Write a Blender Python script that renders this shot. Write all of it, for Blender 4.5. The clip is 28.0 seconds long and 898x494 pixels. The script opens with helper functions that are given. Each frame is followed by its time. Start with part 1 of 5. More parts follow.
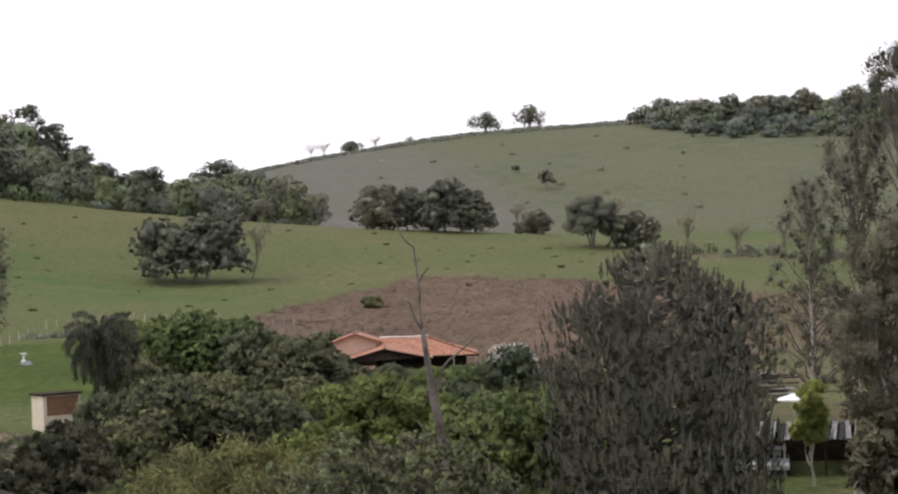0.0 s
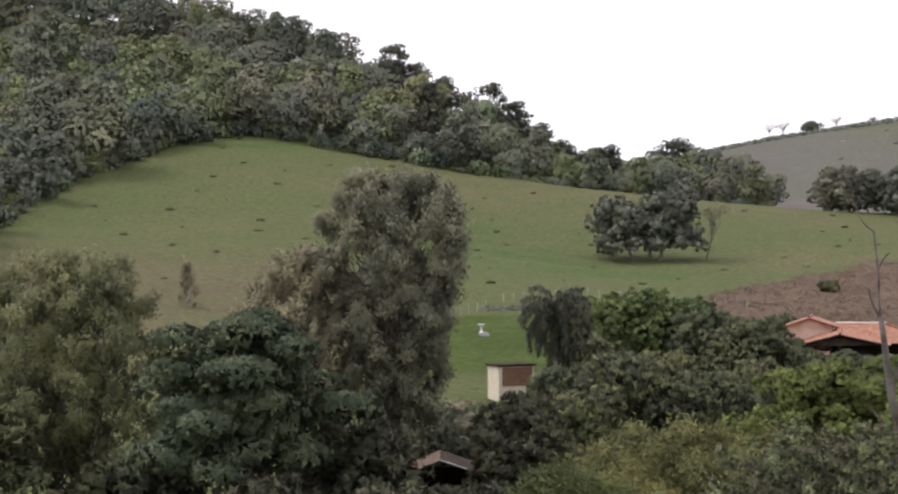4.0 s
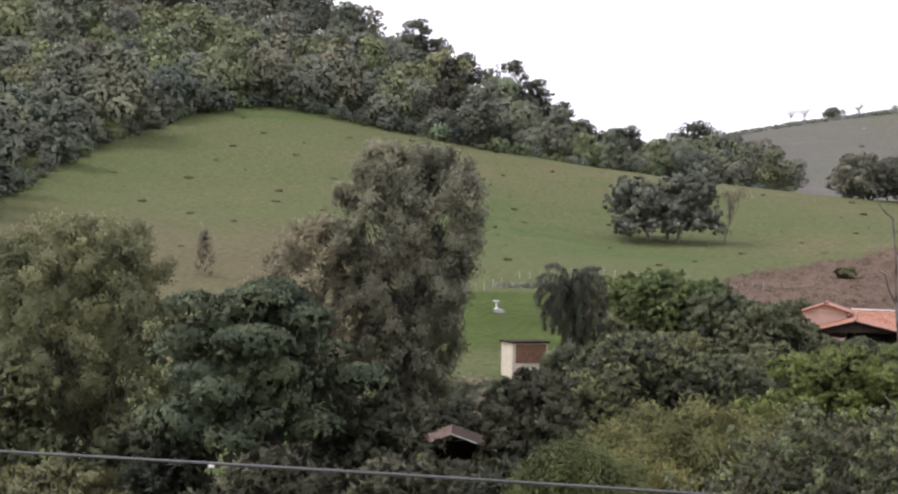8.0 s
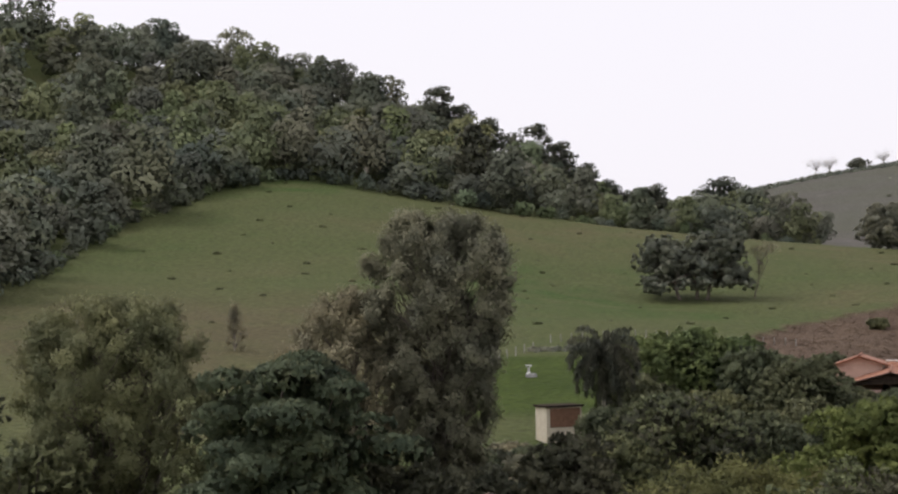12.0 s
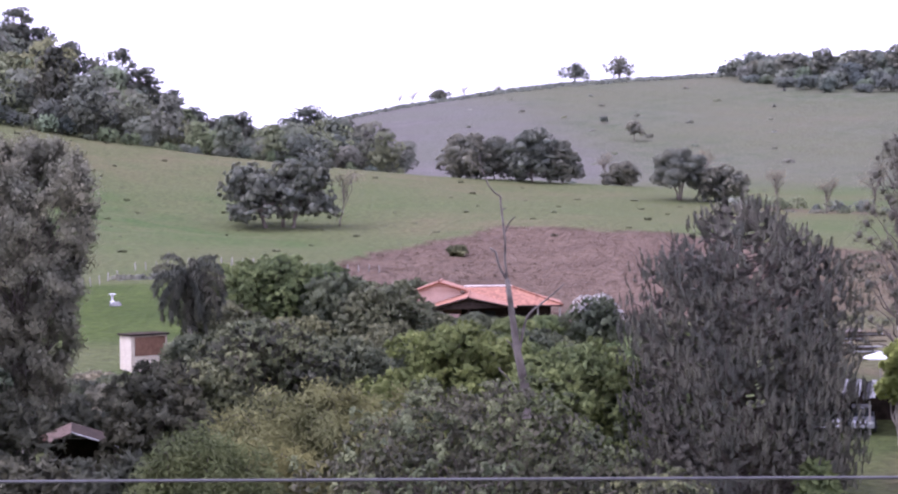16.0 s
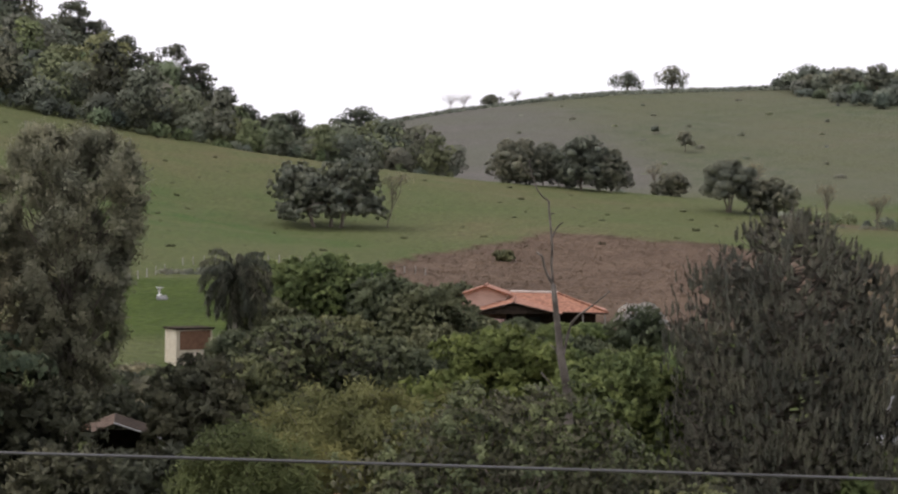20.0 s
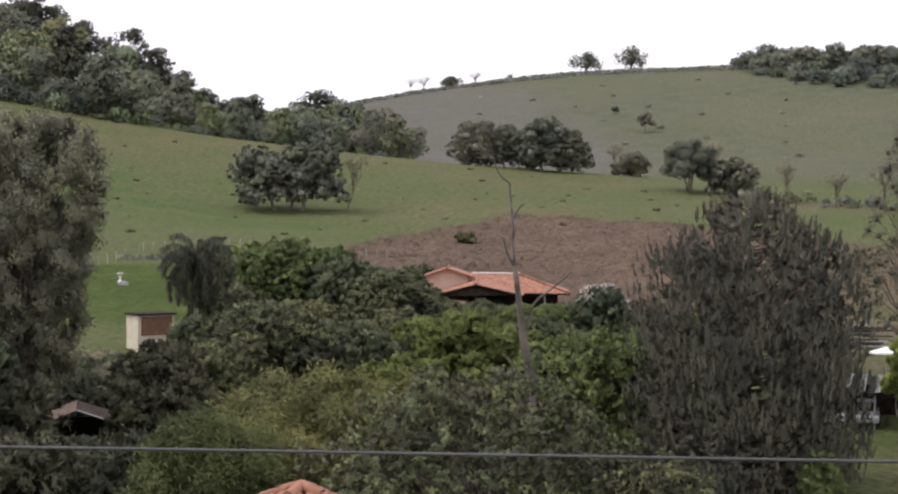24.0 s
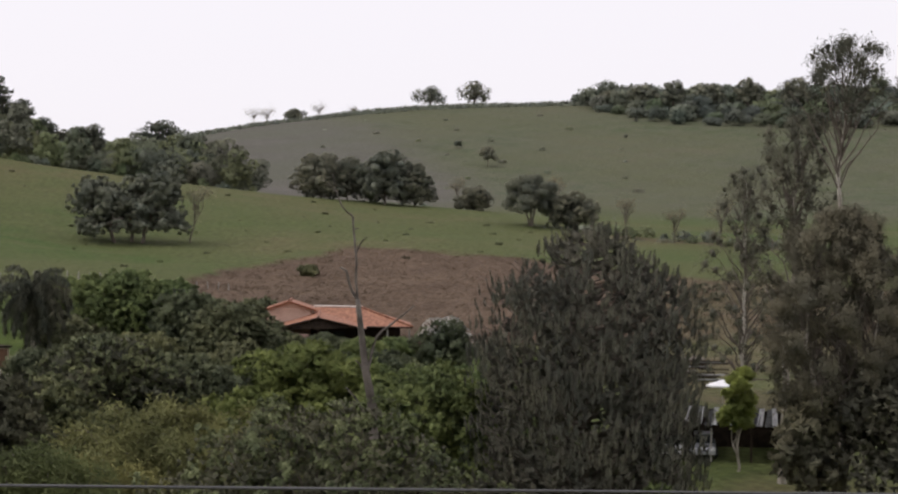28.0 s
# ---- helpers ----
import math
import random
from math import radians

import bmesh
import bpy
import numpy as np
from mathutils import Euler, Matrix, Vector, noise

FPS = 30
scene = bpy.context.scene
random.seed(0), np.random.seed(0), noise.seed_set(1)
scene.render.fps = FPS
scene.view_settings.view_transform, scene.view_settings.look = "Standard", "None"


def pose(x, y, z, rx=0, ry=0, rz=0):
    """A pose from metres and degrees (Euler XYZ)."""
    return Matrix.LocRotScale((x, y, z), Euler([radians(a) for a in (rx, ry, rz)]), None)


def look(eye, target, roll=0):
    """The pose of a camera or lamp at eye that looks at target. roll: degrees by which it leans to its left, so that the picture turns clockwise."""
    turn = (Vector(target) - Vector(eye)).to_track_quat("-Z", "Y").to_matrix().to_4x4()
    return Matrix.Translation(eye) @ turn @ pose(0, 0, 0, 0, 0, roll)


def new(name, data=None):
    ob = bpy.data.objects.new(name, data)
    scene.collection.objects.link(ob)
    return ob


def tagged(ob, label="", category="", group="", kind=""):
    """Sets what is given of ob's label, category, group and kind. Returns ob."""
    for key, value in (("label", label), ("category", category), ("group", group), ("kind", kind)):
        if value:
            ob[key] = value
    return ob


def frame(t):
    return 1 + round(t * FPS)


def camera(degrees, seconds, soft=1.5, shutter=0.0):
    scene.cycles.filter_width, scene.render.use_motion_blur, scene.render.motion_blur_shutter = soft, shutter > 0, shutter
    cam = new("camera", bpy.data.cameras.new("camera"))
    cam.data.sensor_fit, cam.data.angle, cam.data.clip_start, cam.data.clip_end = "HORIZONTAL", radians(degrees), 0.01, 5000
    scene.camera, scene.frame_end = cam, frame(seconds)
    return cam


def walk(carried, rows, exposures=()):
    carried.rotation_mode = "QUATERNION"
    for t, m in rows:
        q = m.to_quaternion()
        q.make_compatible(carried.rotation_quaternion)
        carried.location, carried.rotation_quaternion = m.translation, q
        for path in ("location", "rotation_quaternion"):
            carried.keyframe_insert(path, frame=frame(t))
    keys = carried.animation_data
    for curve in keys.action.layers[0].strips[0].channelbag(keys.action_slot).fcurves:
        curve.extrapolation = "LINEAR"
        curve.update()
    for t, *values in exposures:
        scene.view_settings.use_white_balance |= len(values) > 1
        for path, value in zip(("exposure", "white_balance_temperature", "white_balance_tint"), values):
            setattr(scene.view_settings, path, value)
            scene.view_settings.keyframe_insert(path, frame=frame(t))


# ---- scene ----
EYE = 17.0  # height of the lookout over the valley floor
cam = camera(29.2, 28.0, soft=2.2)
PATH = [
    (0, (0, 0, EYE), (1.072, 99.992, EYE + 0.648), -1.83),
    (0.5, (0, 0, EYE), (1.466, 99.988, EYE + 0.570), -1.60),
    (1, (0, 0, EYE), (2.503, 99.968, EYE + 0.482), -1.15),
    (1.3, (0, 0, EYE), (-8.469, 99.599, EYE + -2.874), -0.61),
    (1.5, (0, 0, EYE), (-9.418, 99.518, EYE + -2.734), -0.47),
    (2, (0, 0, EYE), (-13.434, 99.047, EYE + -3.029), -0.46),
    (2.5, (0, 0, EYE), (-16.766, 98.558, EYE + -2.278), -0.75),
    (3, (0, 0, EYE), (-20.100, 97.948, EYE + -1.458), -0.16),
    (3.1, (0, 0, EYE), (-23.635, 97.134, EYE + -2.530), -0.41),
    (3.5, (0, 0, EYE), (-25.016, 96.819, EYE + -0.473), -0.25),
    (5.5, (0, 0, EYE), (-24.223, 97.022, EYE + 0.170), -0.35),
    (6, (0, 0, EYE), (-24.698, 96.901, EYE + 0.508), -0.14),
    (6.5, (0, 0, EYE), (-25.928, 96.571, EYE + 1.343), -0.21),
    (7, (0, 0, EYE), (-25.438, 96.706, EYE + -0.948), -0.09),
    (7.5, (0, 0, EYE), (-27.524, 96.127, EYE + -1.429), 1.17),
    (8, (0, 0, EYE), (-25.828, 96.595, EYE + -1.503), 1.38),
    (8.5, (0, 0, EYE), (-27.934, 96.013, EYE + -1.054), 0.69),
    (9, (0, 0, EYE), (-27.796, 96.015, EYE + -2.924), 0.66),
    (9.5, (0, 0, EYE), (-27.452, 96.139, EYE + -1.911), 0.73),
    (10, (0, 0, EYE), (-28.147, 95.940, EYE + -1.813), 0.78),
    (10.5, (0, 0, EYE), (-29.841, 95.390, EYE + -3.211), 0.22),
    (11, (0, 0, EYE), (-31.012, 95.048, EYE + 2.016), -1.20),
    (11.4, (0, 0, EYE), (-35.104, 93.602, EYE + 2.526), -0.24),
    (11.5, (0, 0, EYE), (-33.244, 94.272, EYE + 2.764), -0.43),
    (12, (0, 0, EYE), (-27.440, 96.134, EYE + 2.302), -0.81),
    (12.5, (0, 0, EYE), (-23.947, 97.088, EYE + 0.677), -0.51),
    (12.8, (0, 0, EYE), (-16.085, 98.691, EYE + 1.171), -1.06),
    (13, (0, 0, EYE), (-3.085, 99.938, EYE + 1.715), -1.62),
    (15.5, (0, 0, EYE), (-8.114, 99.593, EYE + -3.914), -0.74),
    (16, (0, 0, EYE), (-3.970, 99.898, EYE + -2.172), -0.69),
    (16.5, (0, 0, EYE), (-3.810, 99.913, EYE + -1.666), -0.21),
    (17, (0, 0, EYE), (-2.999, 99.946, EYE + -1.362), -0.25),
    (17.5, (0, 0, EYE), (0.707, 99.996, EYE + -0.462), -0.08),
    (18, (0, 0, EYE), (0.393, 99.997, EYE + -0.652), -0.24),
    (18.5, (0, 0, EYE), (0.730, 99.985, EYE + -1.561), -0.38),
    (19, (0, 0, EYE), (-2.237, 99.963, EYE + -1.572), 0.16),
    (19.5, (0, 0, EYE), (-3.911, 99.906, EYE + -1.866), 0.54),
    (20, (0, 0, EYE), (-6.687, 99.758, EYE + -1.900), 1.09),
    (20.5, (0, 0, EYE), (-9.286, 99.561, EYE + -1.205), 1.33),
    (21, (0, 0, EYE), (-9.076, 99.579, EYE + -1.278), 1.16),
    (21.5, (0, 0, EYE), (-7.179, 99.728, EYE + -1.695), 0.90),
    (22, (0, 0, EYE), (-4.672, 99.866, EYE + -2.210), 0.67),
    (22.5, (0, 0, EYE), (-5.201, 99.814, EYE + -3.166), 0.46),
    (24.5, (0, 0, EYE), (-3.404, 99.909, EYE + -2.566), 0.55),
    (25, (0, 0, EYE), (0.137, 99.985, EYE + -1.743), 0.64),
    (25.5, (0, 0, EYE), (-1.139, 99.988, EYE + -1.054), 0.58),
    (26, (0, 0, EYE), (-0.211, 99.993, EYE + -1.204), 0.67),
    (26.5, (0, 0, EYE), (0.207, 99.994, EYE + -1.038), 0.57),
    (27, (0, 0, EYE), (3.995, 99.920, EYE + 0.201), 0.21),
    (27.5, (0, 0, EYE), (3.795, 99.926, EYE + -0.673), 0.86),
    (28, (0, 0, EYE), (4.634, 99.889, EYE + -0.879), 0.90),
]
EXPOSURES = [  # seconds, stops, kelvin, tint
    (0, 0.48, 6400, 15), (0.5, 0.15, 6450, 15), (1, -0.18, 6450, 15), (2, 0.6, 6400, 15), (3, 0.7, 6350, 16), (6, 0.22, 6350, 16), (7, 0.36, 6300, 17),
    (8, 0.78, 6200, 19), (9, 0.95, 6300, 17), (9.5, 1.1, 5900, 27), (10, 1.22, 5350, 43), (10.6, 1.2, 5300, 45), (11, 1.03, 5350, 45), (11.6, 0.28, 6200, 21), (12, 0.02, 6450, 14), (13, -0.06, 6550, 13),
    (15.5, 1.5, 5400, 41), (16, 1.22, 5400, 43), (16.5, 0.54, 6100, 21), (17, 0.28, 6150, 20), (18, 0.02, 6450, 15), (19, 0.12, 6350, 16), (20, 0.26, 6400, 15), (21, 0.25, 6400, 15), (22, 0.33, 6400, 15), (22.5, 0.5, 6400, 15),
    (24.5, 0.5, 6300, 17), (25, 0.47, 6300, 17), (26, 0.12, 6400, 15), (27, 0.0, 6450, 14), (28, 0.0, 6500, 14),
]
SWAY = ((0, 3, 6, 8, 9.5, 10.5, 13, 15.5, 19, 20, 21, 22, 25, 28), (0, 0.08, 0.03, -0.056, 0.056, 0.08, 0.03, -0.016, -0.07, -0.15, -0.14, -0.11, -0.11, -0.11))


def lifted(t, point):
    """The point, raised as far as the arms that hold the camera are at t seconds."""
    return (point[0], point[1], point[2] + float(np.interp(t, *SWAY)))


walk(cam, [(t, look(lifted(t, eye), lifted(t, target), roll)) for t, eye, target, roll in PATH], EXPOSURES)

# ---------------------------------------------------------------- light
world = bpy.data.worlds.new("sky")
scene.world = world
world.use_nodes = True
wn, wl = world.node_tree.nodes, world.node_tree.links
wn.clear()
SUN_UP, SUN_TURN = 54.2, 281.0
sky = wn.new("ShaderNodeTexSky")
sky.sky_type, sky.sun_disc = "NISHITA", False
sky.sun_elevation, sky.sun_rotation = radians(SUN_UP), radians(SUN_TURN)
sky.dust_density, sky.air_density = 4.0, 1.0
cloud = wn.new("ShaderNodeMix")
cloud.data_type = "RGBA"
cloud.inputs["Factor"].default_value = 0.9
cloud.inputs["B"].default_value = (10.0, 9.83, 10.18, 1)
wl.new(sky.outputs[0], cloud.inputs["A"])
back = wn.new("ShaderNodeBackground")
back.inputs["Strength"].default_value = 0.1
wout = wn.new("ShaderNodeOutputWorld")
wl.new(cloud.outputs["Result"], back.inputs["Color"])
wl.new(back.outputs[0], wout.inputs[0])
sun_data = bpy.data.lights.new("sun", "SUN")
sun_data.energy, sun_data.angle, sun_data.color = 1.15, radians(18), (1.0, 0.97, 0.92)
sun = new("sun", sun_data)
sun.matrix_world = look((-60, 12, 85), (0, 0, 0))


# ---------------------------------------------------------------- materials
def material(name):
    m = bpy.data.materials.new(name)
    m.use_nodes = True
    nt = m.node_tree
    return m, nt.nodes, nt.links, nt.nodes["Principled BSDF"], nt.nodes["Material Output"]


def mix_rgb(nodes, links, fac, a, b, kind="MIX"):
    n = nodes.new("ShaderNodeMix")
    n.data_type, n.blend_type = "RGBA", kind
    for key, v in (("Factor", fac), ("A", a), ("B", b)):
        if isinstance(v, (int, float)):
            n.inputs[key].default_value = v
        elif isinstance(v, tuple):
            n.inputs[key].default_value = (*v[:3], 1)
        else:
            links.new(v, n.inputs[key])
    return n.outputs["Result"]


def noise_tex(nodes, links, scale, detail=4, coords="Object", lo=0.35, hi=0.65):
    tc = nodes.new("ShaderNodeTexCoord")
    n = nodes.new("ShaderNodeTexNoise")
    n.inputs["Scale"].default_value, n.inputs["Detail"].default_value = scale, detail
    links.new(tc.outputs[coords], n.inputs["Vector"])
    r = nodes.new("ShaderNodeMapRange")
    r.inputs["From Min"].default_value, r.inputs["From Max"].default_value = lo, hi
    links.new(n.outputs["Fac"], r.inputs["Value"])
    return r.outputs[0]


LEAFY = set()  # names of the leaf materials


def foliage(name, dark, light, gloss=0.65, through_light=0.35, patch=0.35, bunch=1.1, tone=False):
    """Leaves: each leaf its own tone between two greens, drifting over the crown."""
    m, nodes, links, p, out = material(name)
    geo = nodes.new("ShaderNodeNewGeometry")
    info = nodes.new("ShaderNodeObjectInfo")
    both = nodes.new("ShaderNodeMath")
    both.operation = "MULTIPLY_ADD"
    links.new(geo.outputs["Random Per Island"], both.inputs[0])
    both.inputs[1].default_value = 0.45
    part_of = nodes.new("ShaderNodeMath")
    part_of.operation = "MULTIPLY"
    links.new(noise_tex(nodes, links, bunch, 3), part_of.inputs[0])
    part_of.inputs[1].default_value = 0.55
    links.new(part_of.outputs[0], both.inputs[2])
    col = mix_rgb(nodes, links, both.outputs[0], dark, light)
    tint = mix_rgb(nodes, links, noise_tex(nodes, links, patch, 2), (0.75, 0.78, 0.8), (1.22, 1.18, 1.1))
    col = mix_rgb(nodes, links, 1.0, col, tint, "MULTIPLY")
    own = mix_rgb(nodes, links, info.outputs["Random"], (0.85, 0.9, 0.9), (1.15, 1.08, 1.0))
    col = mix_rgb(nodes, links, 1.0, col, own, "MULTIPLY")
    if tone:  # each tree of a wood has its own tint
        att = nodes.new("ShaderNodeAttribute")
        att.attribute_name = "tint"
        col = mix_rgb(nodes, links, 1.0, col, att.outputs["Color"], "MULTIPLY")
    links.new(col, p.inputs["Base Color"])
    p.inputs["Roughness"].default_value = gloss
    p.inputs["Specular IOR Level"].default_value = 0.15
    lie = nodes.new("ShaderNodeAttribute")
    lie.attribute_name = "lie"
    turn = nodes.new("ShaderNodeVectorTransform")
    turn.vector_type, turn.convert_from, turn.convert_to = "NORMAL", "OBJECT", "WORLD"
    links.new(lie.outputs["Vector"], turn.inputs[0])
    links.new(turn.outputs[0], p.inputs["Normal"])
    tr = nodes.new("ShaderNodeBsdfTranslucent")
    links.new(col, tr.inputs["Color"])
    links.new(turn.outputs[0], tr.inputs["Normal"])
    mx = nodes.new("ShaderNodeMixShader")
    mx.inputs[0].default_value = through_light
    links.new(p.outputs[0], mx.inputs[1])
    links.new(tr.outputs[0], mx.inputs[2])
    links.new(mx.outputs[0], out.inputs[0])
    LEAFY.add(name)
    return m


def plain(name, a, b, scale=3.0, rough=0.85, metal=0.0, bump=0.0, fine=20.0, sheen=0.5):
    """A surface that drifts between two tones at two scales, with fine relief."""
    m, nodes, links, p, out = material(name)
    col = mix_rgb(nodes, links, noise_tex(nodes, links, scale), a, b)
    grain = mix_rgb(nodes, links, noise_tex(nodes, links, fine, 2), (0.86, 0.86, 0.86), (1.1, 1.1, 1.1))
    col = mix_rgb(nodes, links, 1.0, col, grain, "MULTIPLY")
    info = nodes.new("ShaderNodeObjectInfo")
    own = mix_rgb(nodes, links, info.outputs["Random"], (0.88, 0.87, 0.86), (1.1, 1.1, 1.1))
    col = mix_rgb(nodes, links, 1.0, col, own, "MULTIPLY")
    links.new(col, p.inputs["Base Color"])
    p.inputs["Roughness"].default_value, p.inputs["Metallic"].default_value = rough, metal
    p.inputs["Specular IOR Level"].default_value = sheen
    if bump:
        b_ = nodes.new("ShaderNodeBump")
        b_.inputs["Strength"].default_value = bump
        links.new(noise_tex(nodes, links, fine, 3), b_.inputs["Height"])
        links.new(b_.outputs[0], p.inputs["Normal"])
    return m


def ground_material():
    m, nodes, links, p, out = material("pasture")
    att = nodes.new("ShaderNodeAttribute")
    att.attribute_name = "cover"
    sep = nodes.new("ShaderNodeSeparateColor")
    links.new(att.outputs["Color"], sep.inputs[0])
    big, mid, fine = (noise_tex(nodes, links, s, d) for s, d in ((0.018, 4), (0.12, 5), (1.3, 4)))
    grass = mix_rgb(nodes, links, big, (0.055, 0.091, 0.024), (0.11, 0.103, 0.049))
    grass = mix_rgb(nodes, links, mid, grass, (0.087, 0.099, 0.039))
    straw = mix_rgb(nodes, links, mid, (0.1, 0.069, 0.048), (0.128, 0.09, 0.062))
    lush = mix_rgb(nodes, links, mid, (0.04, 0.062, 0.012), (0.06, 0.084, 0.018))
    # Plantation brown with distance haze put into it as grey.
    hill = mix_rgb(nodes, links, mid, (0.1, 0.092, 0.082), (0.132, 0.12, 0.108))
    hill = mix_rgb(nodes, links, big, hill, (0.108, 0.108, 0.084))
    col = mix_rgb(nodes, links, sep.outputs["Red"], grass, straw)
    col = mix_rgb(nodes, links, sep.outputs["Green"], col, lush)
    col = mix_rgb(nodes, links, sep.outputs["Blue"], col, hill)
    grain = mix_rgb(nodes, links, fine, (0.78, 0.78, 0.78), (1.2, 1.2, 1.2))
    col = mix_rgb(nodes, links, 1.0, col, grain, "MULTIPLY")
    links.new(col, p.inputs["Base Color"])
    p.inputs["Roughness"].default_value = 0.95
    p.inputs["Specular IOR Level"].default_value = 0.1
    b_ = nodes.new("ShaderNodeBump")
    b_.inputs["Strength"].default_value, b_.inputs["Distance"].default_value = 0.6, 0.3
    links.new(fine, b_.inputs["Height"])
    links.new(b_.outputs[0], p.inputs["Normal"])
    return m


BARK = plain("bark", (0.12, 0.1, 0.08), (0.2, 0.17, 0.14), 2.0, 0.95, 0, 0.5)
PALE_BARK = plain("pale bark", (0.3, 0.27, 0.22), (0.48, 0.44, 0.38), 1.2, 0.9, 0, 0.4)
DEAD_WOOD = plain("dead wood", (0.06, 0.05, 0.043), (0.2, 0.175, 0.15), 1.0, 0.95, 0, 0.5)
LEAF = {
    # Wide tone range: lit tips and dark gaps are put into the colour.
    "mango": foliage("mango leaves", (0.072, 0.088, 0.05), (0.38, 0.4, 0.205)),
    "bamboo": foliage("bamboo leaves", (0.175, 0.175, 0.068), (0.298, 0.293, 0.122)),
    "bamboo_green": foliage("green bamboo leaves", (0.085, 0.112, 0.046), (0.18, 0.215, 0.095)),
    "lime": foliage("lime leaves", (0.19, 0.235, 0.07), (0.36, 0.4, 0.14)),
    "green": foliage("green leaves", (0.115, 0.165, 0.07), (0.33, 0.405, 0.165)),
    # Range widened so leaf colour imitates bright tops and shaded gaps.
    "dark": foliage("dark leaves", (0.098, 0.118, 0.072), (0.3, 0.325, 0.19)),
    "gum": foliage("gum leaves", (0.235, 0.218, 0.152), (0.415, 0.39, 0.27)),
    "gum_light": foliage("light gum leaves", (0.213, 0.218, 0.112), (0.336, 0.342, 0.185)),
    "bigleaf": foliage("broad blue-green leaves", (0.075, 0.102, 0.065), (0.19, 0.23, 0.142)),
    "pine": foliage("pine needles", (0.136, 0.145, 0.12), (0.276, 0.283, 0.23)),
    # Duller needle tone that colours in the shade inside the pine.
    "pine_shade": foliage("shaded pine needles", (0.15, 0.156, 0.134), (0.228, 0.232, 0.198)),
    # Forest, far and pasture greens have distance haze mixed in: paler and greyer.
    "forest": foliage("hazed forest leaves", (0.187, 0.212, 0.172), (0.228, 0.253, 0.196), patch=0.07, tone=True),
    "forest_tree": foliage("hazed forest tree leaves", (0.15, 0.163, 0.131), (0.22, 0.235, 0.18)),
    "far": foliage("hazed distant leaves", (0.19, 0.213, 0.183), (0.242, 0.263, 0.219), patch=0.06, tone=True),
    "pasture": foliage("hazed pasture tree leaves", (0.238, 0.252, 0.205), (0.324, 0.337, 0.262)),
    # Darker copy of the gum leaves: shade on the right-hand gums put into colour.
    "gum_grey": foliage("shaded gum leaves", (0.13, 0.128, 0.1), (0.2, 0.198, 0.15)),
    # Dark tone for shade under the gums and inside crowns; also plain scrub.
    "thicket": foliage("thicket and shade leaves", (0.081, 0.088, 0.065), (0.162, 0.171, 0.115)),
    "palm": foliage("palm leaflets", (0.077, 0.084, 0.066), (0.165, 0.171, 0.127)),
    "flower": foliage("white blossom", (0.5, 0.49, 0.47), (0.75, 0.73, 0.72)),
    "straw": foliage("dry grass blades", (0.13, 0.093, 0.063), (0.165, 0.12, 0.081)),
    "tuft": foliage("coarse grass blades", (0.06, 0.062, 0.038), (0.12, 0.125, 0.07)),
    "young": foliage("young yellow-green leaves", (0.33, 0.38, 0.08), (0.5, 0.53, 0.17)),
}


# ---------------------------------------------------------------- mesh helpers
def mesh_np(name, verts, tris, mat=None, smooth=False, lie=None):
    """A mesh from arrays of corners and triangles. lie: the way each corner's leaf faces."""
    me = bpy.data.meshes.new(name)
    verts, tris = np.asarray(verts, np.float32), np.asarray(tris, np.int32)
    me.vertices.add(len(verts))
    me.vertices.foreach_set("co", verts.ravel())
    me.loops.add(tris.size)
    me.loops.foreach_set("vertex_index", tris.ravel())
    me.polygons.add(len(tris))
    me.polygons.foreach_set("loop_start", np.arange(len(tris), dtype=np.int32) * 3)
    me.polygons.foreach_set("loop_total", np.full(len(tris), 3, np.int32))
    if smooth:
        me.polygons.foreach_set("use_smooth", np.ones(len(tris), bool))
    me.update(calc_edges=True)
    if mat:
        me.materials.append(mat)
        if mat.name in LEAFY:
            if lie is None:
                a, b, c = (verts[tris[:, k]] for k in range(3))
                face = np.cross(b - a, c - a)
                face *= np.where(face[:, 2:] < 0, -1, 1)
                lie = np.zeros_like(verts)
                for k in range(3):
                    np.add.at(lie, tris[:, k], face)
            att = me.attributes.new("lie", "FLOAT_VECTOR", "POINT")
            att.data.foreach_set("vector", unit(np.asarray(lie)).astype(np.float32).ravel())
    return me


def child(name, me, parent, label="", m=None):
    ob = new(name, me)
    ob.parent = parent
    if m is not None:
        ob.matrix_basis = m
    return tagged(ob, label)


def part(name, bm, mat, parent, label="", m=None):
    me = bpy.data.meshes.new(name)
    bm.to_mesh(me)
    bm.free()
    me.materials.append(mat)
    return child(name, me, parent, label, m)


def box(x0, x1, y0, y1, z0, z1, bevel=0.0):
    bm = bmesh.new()
    bmesh.ops.create_cube(bm, size=1, matrix=Matrix.Translation(((x0 + x1) / 2, (y0 + y1) / 2, (z0 + z1) / 2)) @ Matrix.Diagonal((x1 - x0, y1 - y0, z1 - z0, 1)))
    if bevel:
        bmesh.ops.bevel(bm, geom=bm.edges[:], offset=bevel, segments=2, affect="EDGES")
    return bm


